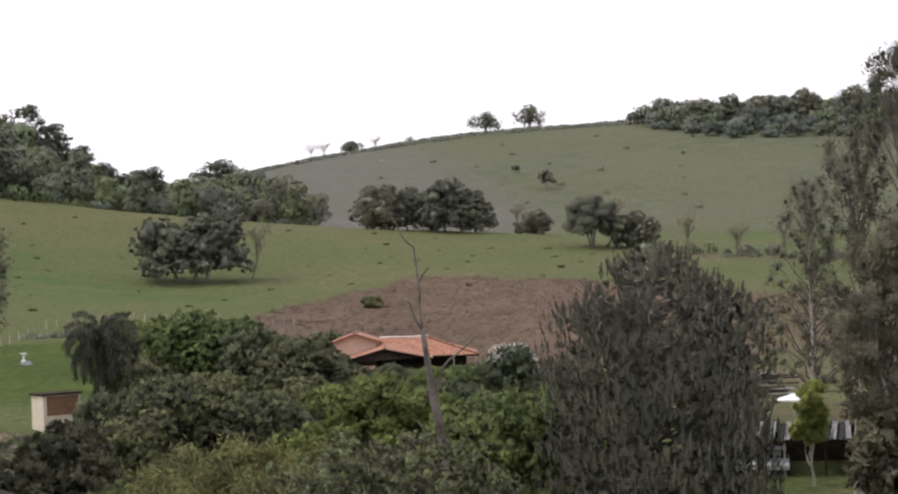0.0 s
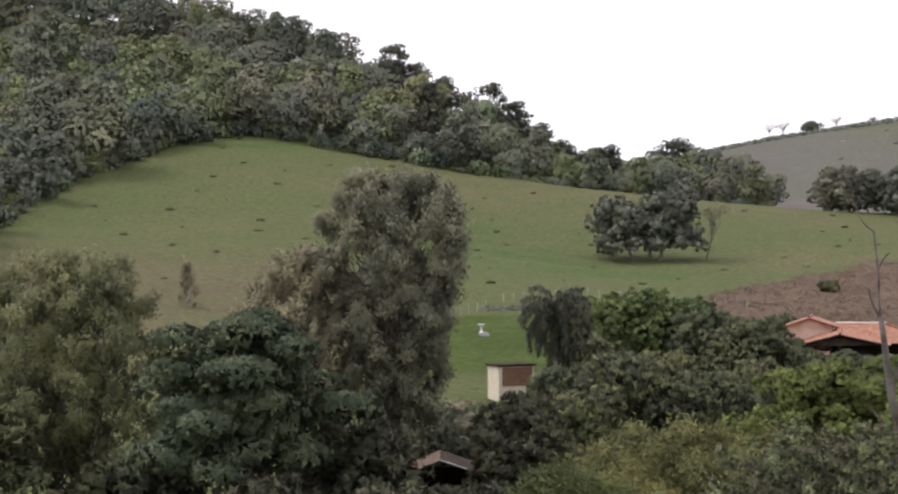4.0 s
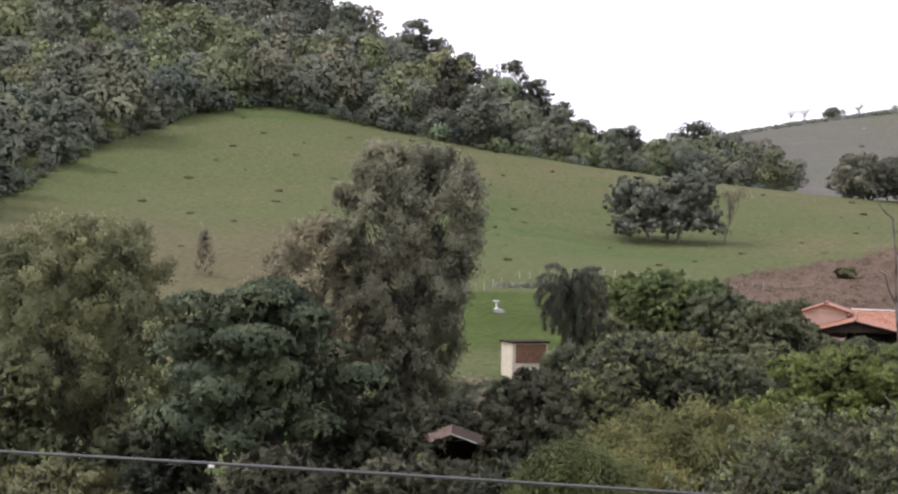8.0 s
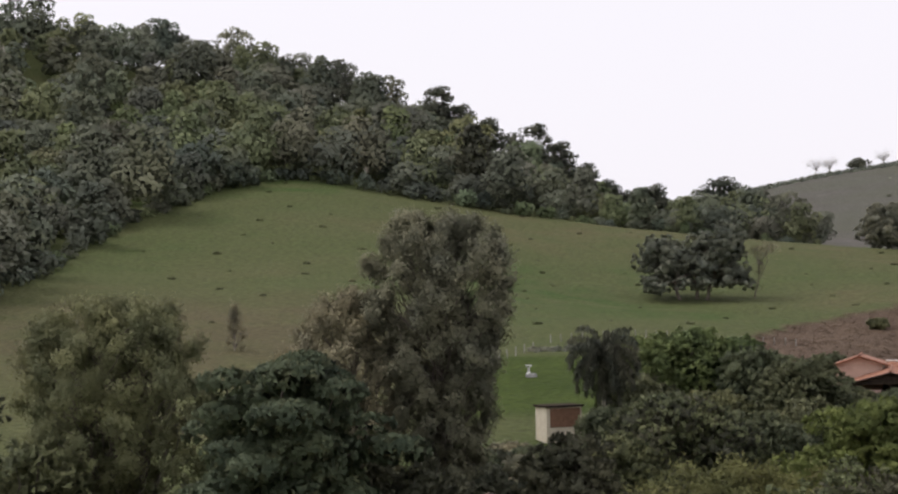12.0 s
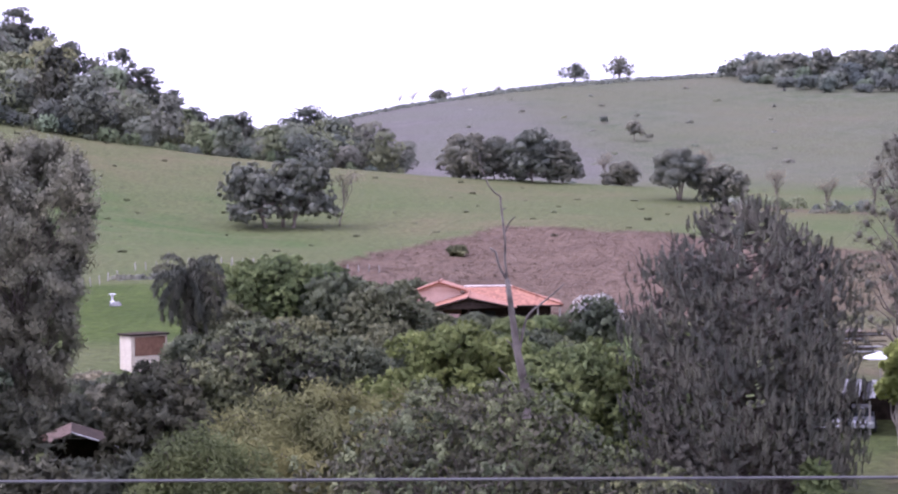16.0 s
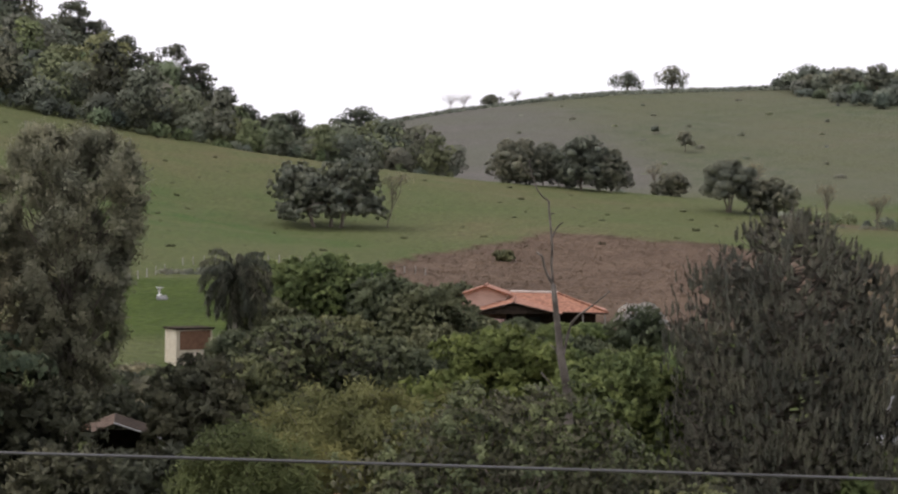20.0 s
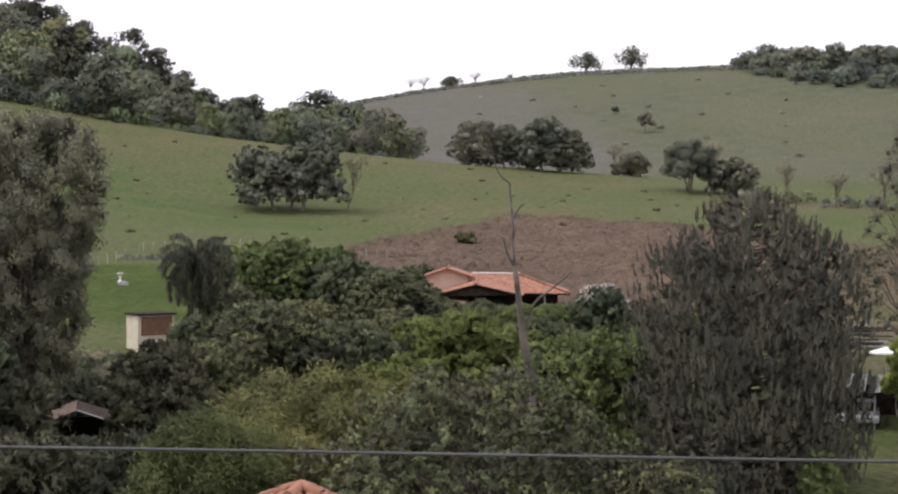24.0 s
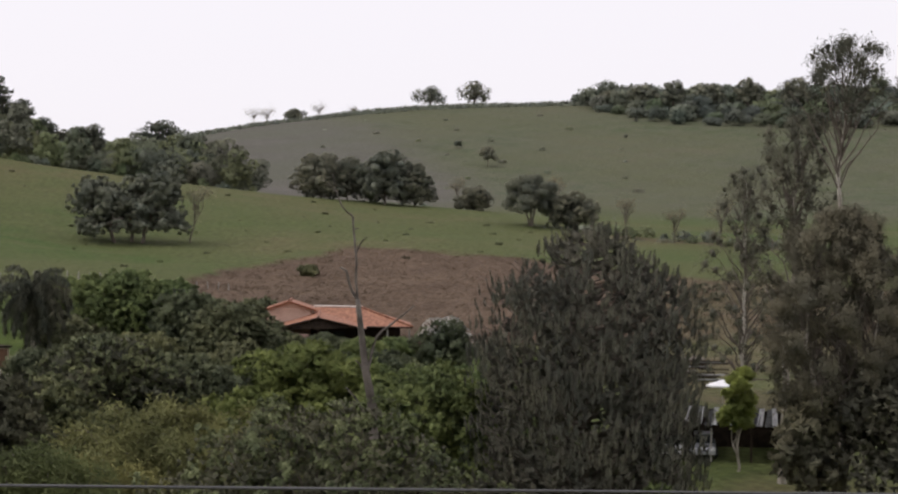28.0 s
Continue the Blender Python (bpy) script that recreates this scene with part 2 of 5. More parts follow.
def slab(corners, thick):
    """A plate on the given corners (seen from above, counter-clockwise), thick downwards."""
    bm = bmesh.new()
    top = [bm.verts.new(c) for c in corners]
    low = [bm.verts.new((c[0], c[1], c[2] - thick)) for c in corners]
    n = len(corners)
    bm.faces.new(top)
    bm.faces.new(low[::-1])
    for i in range(n):
        bm.faces.new((top[i], low[i], low[(i + 1) % n], top[(i + 1) % n]))
    bmesh.ops.recalc_face_normals(bm, faces=bm.faces[:])
    return bm


def tubes(lines, sides=7):
    """Corners and triangles of tapered tubes: each line is a list of (x, y, z, radius)."""
    verts, tris = [], []
    for line in lines:
        pts = np.array(line, float)
        p, r = pts[:, :3], pts[:, 3]
        d = np.gradient(p, axis=0)
        d /= np.linalg.norm(d, axis=1)[:, None] + 1e-9
        ref = np.where(np.abs(d[:, 2:3]) > 0.9, [[1.0, 0, 0]], [[0, 0, 1.0]])
        a = np.cross(d, ref)
        a /= np.linalg.norm(a, axis=1)[:, None]
        b = np.cross(d, a)
        base = len(verts)
        for i in range(len(p)):
            for k in range(sides):
                t = 2 * math.pi * k / sides
                verts.append(p[i] + r[i] * (math.cos(t) * a[i] + math.sin(t) * b[i]))
        for i in range(len(p) - 1):
            for k in range(sides):
                q, w = base + i * sides + k, base + i * sides + (k + 1) % sides
                tris += [(q, w, q + sides), (w, w + sides, q + sides)]
        tip = len(verts)
        verts.append(p[-1] + d[-1] * r[-1] * 0.5)
        tris += [(base + (len(p) - 1) * sides + k, base + (len(p) - 1) * sides + (k + 1) % sides, tip) for k in range(sides)]
    return np.array(verts), np.array(tris)


def bend(rng, a, b, ra, rb, n=6, wobble=0.06, rise=0.0):
    """A crooked limb from a to b as a line for tubes()."""
    a, b = np.array(a, float), np.array(b, float)
    span = np.linalg.norm(b - a)
    out = []
    for i in range(n + 1):
        t = i / n
        q = a + (b - a) * t + np.array([0, 0, rise * span * math.sin(math.pi * t)])
        if 0 < i < n:
            q += rng.normal(0, wobble * span / 2, 3) * (1, 1, 0.4)
        out.append((*q, ra + (rb - ra) * t))
    return out


def unit(v):
    return v / (np.linalg.norm(v, axis=-1, keepdims=True) + 1e-9)


def leaf_arrays(rng, at, out, size, ratio=0.4, fold=0.15, droop=0.0, face=None, fine=False):
    """Folded four-cornered leaves: at (n,3) stalks, out (n,3) ways, size (n,) lengths, face: the side they turn outwards."""
    n = len(at)
    out = unit(out + np.array([0, 0, -droop]))
    if face is None:
        face = rng.normal(0, 0.35, (n, 3)) + (0, 0, 1)
    side = unit(np.cross(face, out))
    up = np.cross(out, side)
    L = size[:, None]
    if not fine:  # pointed blades, for all but the nearest crowns
        v = np.stack([at + side * L * ratio / 2, at + out * L + up * L * fold, at - side * L * ratio / 2], 1)
        return v.reshape(-1, 3), np.arange(n)[:, None] * 3 + [0, 1, 2]
    mid = at + out * L * 0.5
    v = np.stack([at, mid + side * L * ratio / 2 + up * L * fold, at + out * L - up * L * fold, mid - side * L * ratio / 2 + up * L * fold], 1)
    base = np.arange(n)[:, None] * 4
    tris = np.concatenate([base + [0, 2, 1], base + [0, 3, 2]], 0)
    return v.reshape(-1, 3), tris


def lobes_of(rng, radius, height, count, low=0.0, size=0.38, ragged=0.16):
    """Rounded masses that make up a domed crown: rows of centre x, y, z and radius; z from 0 to height."""
    rows = []
    hz = height / 2
    for i in range(count):
        w = 1 - 1.62 * (i + 0.5) / count
        a = i * 2.39996 + rng.uniform(-0.35, 0.35)
        flat = math.sqrt(max(0.0, 1 - w * w))
        far = 0.64 * rng.uniform(1 - ragged * 1.6, 1 + ragged)
        r = radius * size * rng.uniform(0.75, 1.2)
        z = hz * 0.86 + (height - hz * 0.86 - r * 0.55) * w * rng.uniform(0.88, 1.0) if w > 0 else hz * 0.86 * (1 + w * 0.9)
        rows.append((radius * far * flat * math.cos(a), radius * far * flat * math.sin(a), z, r))
    rows.append((0, 0, hz * 0.9, radius * 0.55))
    return np.array(rows)


def shoots_of(rng, lobes, n, flat=0.75, up=0.25, depth=0.35):
    """Shoot tips over the lobes, and the ways they point."""
    w = lobes[:, 3] ** 2
    pick = rng.choice(len(lobes), n, p=w / w.sum())
    d = unit(rng.normal(0, 1, (n, 3)) + np.array([0, 0, up]))
    r = 1 - depth * rng.random(n) ** 2
    c = lobes[pick]
    p = c[:, :3] + d * (c[:, 3] * r)[:, None] * (1, 1, flat)
    return p, d


def rosettes(rng, p, d, per, leaf, ratio, open_, droop, fine=False, even=False):
    """Leaves spread round each shoot tip, turned outwards."""
    n = len(p) * per
    at, face = np.repeat(p, per, 0), np.repeat(d, per, 0)
    round_ = rng.normal(0, 1, (n, 3))
    round_ = unit(round_ - face * (round_ * face).sum(1, keepdims=True))
    out = unit(round_ * open_ + face * rng.uniform(0.15, 0.8, (n, 1)))
    tilt = face + rng.normal(0, 0.25, (n, 3)) + (0, 0, 0.25)
    v, t = leaf_arrays(rng, at + face * rng.uniform(-0.5, 0.2, (n, 1)) * leaf, out, leaf * rng.uniform(0.65, 1.3, n), ratio, 0.1, droop, tilt, fine)
    return v, t, np.repeat(unit(face + (0, 0, 0.25) if even else tilt + round_ * 0.3), len(v) // n, 0)


def ball_arrays():
    """Corners and triangles of a coarse ball, the start of each leafy mass."""
    bm = bmesh.new()
    bmesh.ops.create_icosphere(bm, subdivisions=2, radius=1.0)
    bm.verts.index_update()
    v, t = np.array([q.co[:] for q in bm.verts]), np.array([[q.index for q in f.verts] for f in bm.faces])
    bm.free()
    return v, t


BALL_V, BALL_T = ball_arrays()


def masses_mesh(rng, lobes, shrink, flat=0.75):
    """Lumpy solid masses added inside each lobe, under the outer leaves, to close dark gaps."""
    vs, ts, lies = [], [], []
    for k, (x, y, z, r) in enumerate(lobes):
        lump = 1 + 0.2 * np.sin(BALL_V @ rng.normal(0, 3.2, 3) + rng.uniform(0, 6)) + rng.normal(0, 0.12, len(BALL_V))
        vs.append(BALL_V * lump[:, None] * (r * shrink) * (1, 1, flat) + (x, y, z))
        ts.append(BALL_T + k * len(BALL_V))
        lies.append(unit(BALL_V + rng.normal(0, 0.3, BALL_V.shape) + (0, 0, 0.3)))
    return np.concatenate(vs), np.concatenate(ts), np.concatenate(lies)


def joined(*bits):
    """Several (corners, triangles, ways) as one."""
    n, vs, ts, lies = 0, [], [], []
    for v, t, lie in bits:
        vs.append(v)
        ts.append(t + n)
        lies.append(lie)
        n += len(v)
    return np.concatenate(vs), np.concatenate(ts), np.concatenate(lies)


def crown_mesh(name, rng, lobes, shoots, per, leaf, mat, ratio=0.4, open_=0.9, droop=0.0, flat=0.75, up=0.25, depth=0.35, fine=False, clump=0.0, core=0.5, filled=True):
    """A crown of shoots over lobes, each shoot with a rosette of leaves; clump: the radius of the puffs in which shoots stand."""
    if clump:
        p, d = shoots_of(rng, lobes, max(1, shoots // 9), flat, up, depth)
        d = np.repeat(d, 9, 0)
        way = unit(d * 0.75 + rng.normal(0, 0.6, d.shape) + (0, 0, 0.2))
        p = np.repeat(p, 9, 0) + way * clump * rng.uniform(0.6, 1.15, (len(d), 1)) * (1, 1, 0.75)
        d = way
    else:
        p, d = shoots_of(rng, lobes, shoots, flat, up, depth)
    v, t, lie = rosettes(rng, p, d, per, leaf, ratio, open_, droop, fine)
    if core:
        v, t, lie = joined((v, t, lie), masses_mesh(rng, lobes, core, flat))
    elif filled:  # a second layer of leaves, deeper in
        deep = lobes * (1, 1, 1, 0.78)
        p, d = shoots_of(rng, deep, max(1, shoots // 2), flat, up, 0.3)
        v, t, lie = joined((v, t, lie), rosettes(rng, p, d, 4, leaf * 1.5, max(ratio, 0.4), open_, droop))
    return mesh_np(name, v, t, mat, lie=lie)


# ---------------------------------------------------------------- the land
BEARINGS = (-22, -10, 0, 5, 10, 20, 32)  # degrees to the left of the y axis, seen from the camera
LEVELS = {  # distance from the camera: height against the eye along each bearing, shaped to fit its view
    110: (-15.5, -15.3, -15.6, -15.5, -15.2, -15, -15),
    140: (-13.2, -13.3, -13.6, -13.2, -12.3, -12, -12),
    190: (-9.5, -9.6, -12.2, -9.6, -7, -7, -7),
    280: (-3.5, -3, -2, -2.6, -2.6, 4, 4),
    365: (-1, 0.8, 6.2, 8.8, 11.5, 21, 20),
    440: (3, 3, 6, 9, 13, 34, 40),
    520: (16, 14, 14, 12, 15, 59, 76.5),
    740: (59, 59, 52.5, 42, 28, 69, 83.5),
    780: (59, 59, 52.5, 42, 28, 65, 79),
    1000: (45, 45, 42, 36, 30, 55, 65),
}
AZ = np.arange(-180, 180.1, 0.5)
RINGS = np.concatenate([np.arange(0, 800, 4.0), np.geomspace(800, 4600, 60)])


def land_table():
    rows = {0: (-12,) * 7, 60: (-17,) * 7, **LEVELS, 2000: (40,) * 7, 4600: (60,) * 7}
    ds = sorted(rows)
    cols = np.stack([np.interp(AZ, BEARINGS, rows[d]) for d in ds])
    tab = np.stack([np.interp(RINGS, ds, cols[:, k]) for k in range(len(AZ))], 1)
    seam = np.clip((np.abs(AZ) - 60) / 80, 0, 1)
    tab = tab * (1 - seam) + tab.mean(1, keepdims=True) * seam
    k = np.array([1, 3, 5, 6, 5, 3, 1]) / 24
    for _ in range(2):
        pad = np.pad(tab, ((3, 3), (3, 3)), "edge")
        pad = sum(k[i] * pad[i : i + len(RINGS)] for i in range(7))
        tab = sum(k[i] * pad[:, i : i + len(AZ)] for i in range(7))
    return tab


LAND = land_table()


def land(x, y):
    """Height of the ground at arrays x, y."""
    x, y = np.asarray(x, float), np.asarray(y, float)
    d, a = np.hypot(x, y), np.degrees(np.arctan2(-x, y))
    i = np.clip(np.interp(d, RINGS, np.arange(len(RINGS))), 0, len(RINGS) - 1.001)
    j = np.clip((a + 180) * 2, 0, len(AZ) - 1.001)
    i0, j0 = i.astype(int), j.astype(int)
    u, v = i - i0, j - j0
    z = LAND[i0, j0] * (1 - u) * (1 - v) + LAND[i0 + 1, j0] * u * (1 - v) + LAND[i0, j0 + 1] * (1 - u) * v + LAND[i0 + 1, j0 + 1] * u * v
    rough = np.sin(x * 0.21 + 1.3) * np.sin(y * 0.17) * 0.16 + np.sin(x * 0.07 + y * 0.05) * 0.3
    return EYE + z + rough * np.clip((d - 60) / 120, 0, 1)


def spot(bearing, distance):
    """x, y and ground height at a bearing (degrees to the left) and a distance."""
    a = radians(bearing)
    x, y = -math.sin(a) * distance, math.cos(a) * distance
    return x, y, float(land(x, y))


def soft_step(v, lo, hi):
    t = np.clip((v - lo) / (hi - lo), 0, 1)
    return t * t * (3 - 2 * t)


def wobble(x, y, s=1.0):
    return np.sin(x * 0.31 * s + 0.7) * np.sin(y * 0.27 * s) + 0.6 * np.sin(x * 0.83 * s) * np.sin(y * 0.71 * s + 2) + 0.4 * np.sin(x * 0.045 * s + y * 0.06 * s)


def covers(x, y):
    """How far the ground is dry straw, lush grass, or the far hill's plantation brown greyed with haze."""
    d, a = np.hypot(x, y), np.degrees(np.arctan2(-x, y))
    w = wobble(x, y)
    top = np.interp(a, (-22, -10, -4.2, 0.5, 4.8, 6.8, 9), (226, 240, 266, 273, 240, 212, 192)) + 2.5 * w
    straw = soft_step(top - d, -2, 3) * soft_step(d, 172, 182) * soft_step(8.5 - a, 0, 1)
    straw *= 1 - 0.35 * soft_step(-8.5 - a, 0, 2.5) * np.clip(1 + 0.5 * w, 0, 2)
    slope_scrub = soft_step(-8.0 - a, 0, 2) * soft_step(d, 128, 140) * soft_step(230 + 4 * w - d, 0, 6) * np.clip(0.55 + 0.25 * w, 0, 1)
    straw = np.maximum(straw, slope_scrub)
    tan_slope = soft_step(a, 13, 18) * (1 - soft_step(np.abs(d - 205), 10, 55)) * 0.5
    straw = np.maximum(straw, tan_slope * np.clip(0.7 + 0.3 * w, 0, 1))
    lush = soft_step(a, 10, 10.8) * soft_step(17 - a, 0, 1) * soft_step(d, 147, 155) * soft_step(187 + w - d, 0, 3)
    lush = np.maximum(lush, soft_step(-8.5 - a, 0, 1) * soft_step(d, 98, 104) * soft_step(118 - d, 0, 3) * 0.45)
    lush = np.maximum(lush, soft_step(-1.5 - a, 0, 1) * soft_step(a, -8, -5) * soft_step(d, 110, 120) * soft_step(172 - d, 0, 4) * 0.9)
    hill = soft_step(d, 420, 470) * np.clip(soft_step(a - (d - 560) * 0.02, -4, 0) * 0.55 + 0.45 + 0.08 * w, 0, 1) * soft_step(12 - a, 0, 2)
    dirt = soft_step(-11 - a, 0, 2) * soft_step(d, 95, 100) * soft_step(112 - d, 0, 5)
    dirt = np.maximum(dirt, soft_step(-8.5 - a, 0, 1) * soft_step(d, 98, 104) * soft_step(118 - d, 0, 3) * 0.35)
    creek = soft_step(-6.5 - a, 0, 1.5) * (1 - soft_step(np.abs(d - 322 - 4 * (a + 8)), 1, 5)) * 0.7
    return np.stack([np.clip(straw + dirt * 0.8 + creek, 0, 1), np.clip(lush, 0, 1), np.clip(hill, 0, 1), np.ones_like(d)], -1)


def build_ground():
    az = np.concatenate([np.arange(-180, -30, 3.0), np.arange(-30, 42, 0.4), np.arange(42, 180, 3.0)])
    ds = np.concatenate([np.arange(4, 100, 4.0), np.arange(100, 460, 3.0), np.arange(460, 800, 6.0), np.geomspace(800, 4500, 30)])
    A, D = np.meshgrid(np.radians(az), ds)
    x, y = -np.sin(A) * D, np.cos(A) * D
    z = land(x, y)
    v = np.concatenate([np.stack([x, y, z], -1).reshape(-1, 3), [[0, 0, EYE - 12]]])
    n, m = len(az), len(ds)
    i, j = np.meshgrid(np.arange(m - 1), np.arange(n), indexing="ij")
    k = (j + 1) % n
    q = [i * n + j, i * n + k, (i + 1) * n + k, (i + 1) * n + j]
    tris = np.concatenate([np.stack([q[0], q[2], q[1]], -1).reshape(-1, 3), np.stack([q[0], q[3], q[2]], -1).reshape(-1, 3)])
    fan = np.stack([np.full(n, len(v) - 1), np.arange(n), (np.arange(n) + 1) % n], -1)
    me = mesh_np("ground", v, np.concatenate([tris, fan]), ground_material(), True)
    att = me.color_attributes.new("cover", "FLOAT_COLOR", "POINT")
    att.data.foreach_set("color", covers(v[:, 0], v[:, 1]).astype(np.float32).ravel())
    tagged(new("ground", me), "rolling green pasture with dry brown patches and hills", "ground", kind="structure")


build_ground()


# ---------------------------------------------------------------- trees
def thing(name, label, category, at, group="", kind="", turn=0.0):
    ob = new(name)
    ob.matrix_basis = pose(*at, 0, 0, turn)
    return tagged(ob, label, category, group, kind)


def broad_tree(label, bearing, distance, top, width, low, leaf, shoots, per, size, ratio=0.4, open_=0.9, droop=0.0, bark=BARK,
               lobes=22, stems=1, seed=1, flat=0.75, up=0.35, depth=0.5, lobe=0.38, ragged=0.16, name="tree", group="", lean=0.0, thick=1.0, fine=False, clump=0.0, inner=0, shade="dark", core=0.5):
    """A tree with stems and limbs that reach into a crown of leafy shoots. low: height of the crown's underside over the ground."""
    rng = np.random.default_rng(seed)
    at = spot(bearing, distance)
    height = top - at[2]
    ob = thing(name, label, "tree" if name != "shrub" else "shrub", at, group)
    masses = lobes_of(rng, width / 2 * 1.02, height - low, lobes, 0.0, lobe, ragged)
    masses[:, 2] += low
    masses[:, 0] += lean * (masses[:, 2] / height)
    lines = []
    base_r = 0.018 * height * thick + 0.04
    for s in range(stems):
        a = 2.1 * s + 0.4
        foot = (0.35 * base_r * 4 * math.cos(a) * (stems > 1), 0.35 * base_r * 4 * math.sin(a) * (stems > 1), -0.3)
        head = (width * 0.1 * math.cos(a) * (stems > 1) + lean * 0.6, width * 0.1 * math.sin(a) * (stems > 1), low + (height - low) * 0.5)
        stem = bend(rng, foot, head, base_r, base_r * 0.5, 7, 0.03)
        lines.append(stem)
        for c in masses[s::stems]:
            src = stem[rng.integers(2, 8)]
            lines.append(bend(rng, src[:3], c[:3] + (0, 0, c[3] * 0.3), base_r * 0.38, base_r * 0.08, 5, 0.1, 0.05))
    v, t = tubes(lines, 6)
    child("trunk", mesh_np("trunk", v, t, bark, True), ob)
    child("crown", crown_mesh("crown", rng, masses, shoots, per, size, LEAF[leaf], ratio, open_, droop, flat, up, depth, fine, clump, core if distance > 250 and not inner else 0, not inner), ob)
    if inner:  # inner leaves whose tone stands in for shade between the outer clusters
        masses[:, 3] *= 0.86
        child("inner_crown", crown_mesh("inner_crown", rng, masses, inner, 5, size * 1.3, LEAF[shade], 0.5, 0.9, 0, flat, up, 0.3, core=0, filled=False), ob, "inner leaves in a tone for the crown's shade")
    return ob


def meadow_tree(bearing, distance):
    """Two merged spreading crowns on a few short trunks, with leafy skirts that hang almost to the grass."""
    rng = np.random.default_rng(61)
    ob = thing("tree", "spreading dark tree with short trunks alone on the meadow", "tree", spot(bearing, distance))
    masses = []
    for cx, cz, rx, rz, n in ((-4.8, 5.8, 5.2, 4.2, 26), (4.6, 7.3, 5.0, 4.6, 26), (0.2, 5.9, 4.6, 4.0, 12)):
        for k in range(n):
            d = unit(rng.normal(0, 1, 3))
            q = np.array([cx, 0, cz]) + d * (rx, rx * 0.8, rz) * rng.uniform(0.62, 0.92)
            masses.append((q[0], q[1], max(2.6, q[2]), rng.uniform(1.1, 1.9)))
    for a in np.arange(0, 6.28, 0.42):  # hanging skirts
        r = rng.uniform(7.2, 9.3)
        masses.append((r * math.cos(a), 0.72 * r * math.sin(a), rng.uniform(1.9, 3.4), rng.uniform(0.8, 1.3)))
    masses = np.array(masses)
    for k, (x, y) in enumerate(((-2.2, -0.8), (0.3, 0.4), (2.0, -0.5))):
        stem = bend(rng, (x, y, -0.3), (x * 1.7, y, 5.6), 0.34, 0.2, 6, 0.04)
        lines = [stem] + [bend(rng, stem[rng.integers(2, 7)][:3], c[:3], 0.13, 0.03, 5, 0.08, 0.05) for c in masses[k::3]]
        v, t = tubes(lines, 6)
        child("trunk", mesh_np("trunk", v, t, BARK, True), ob)
    child("crown", crown_mesh("crown", rng, masses, 13000, 6, 0.34, LEAF["pasture"], 0.6, 0.9, 0.5, 0.95, 0.3, 0.25, clump=0.5), ob)
    return ob


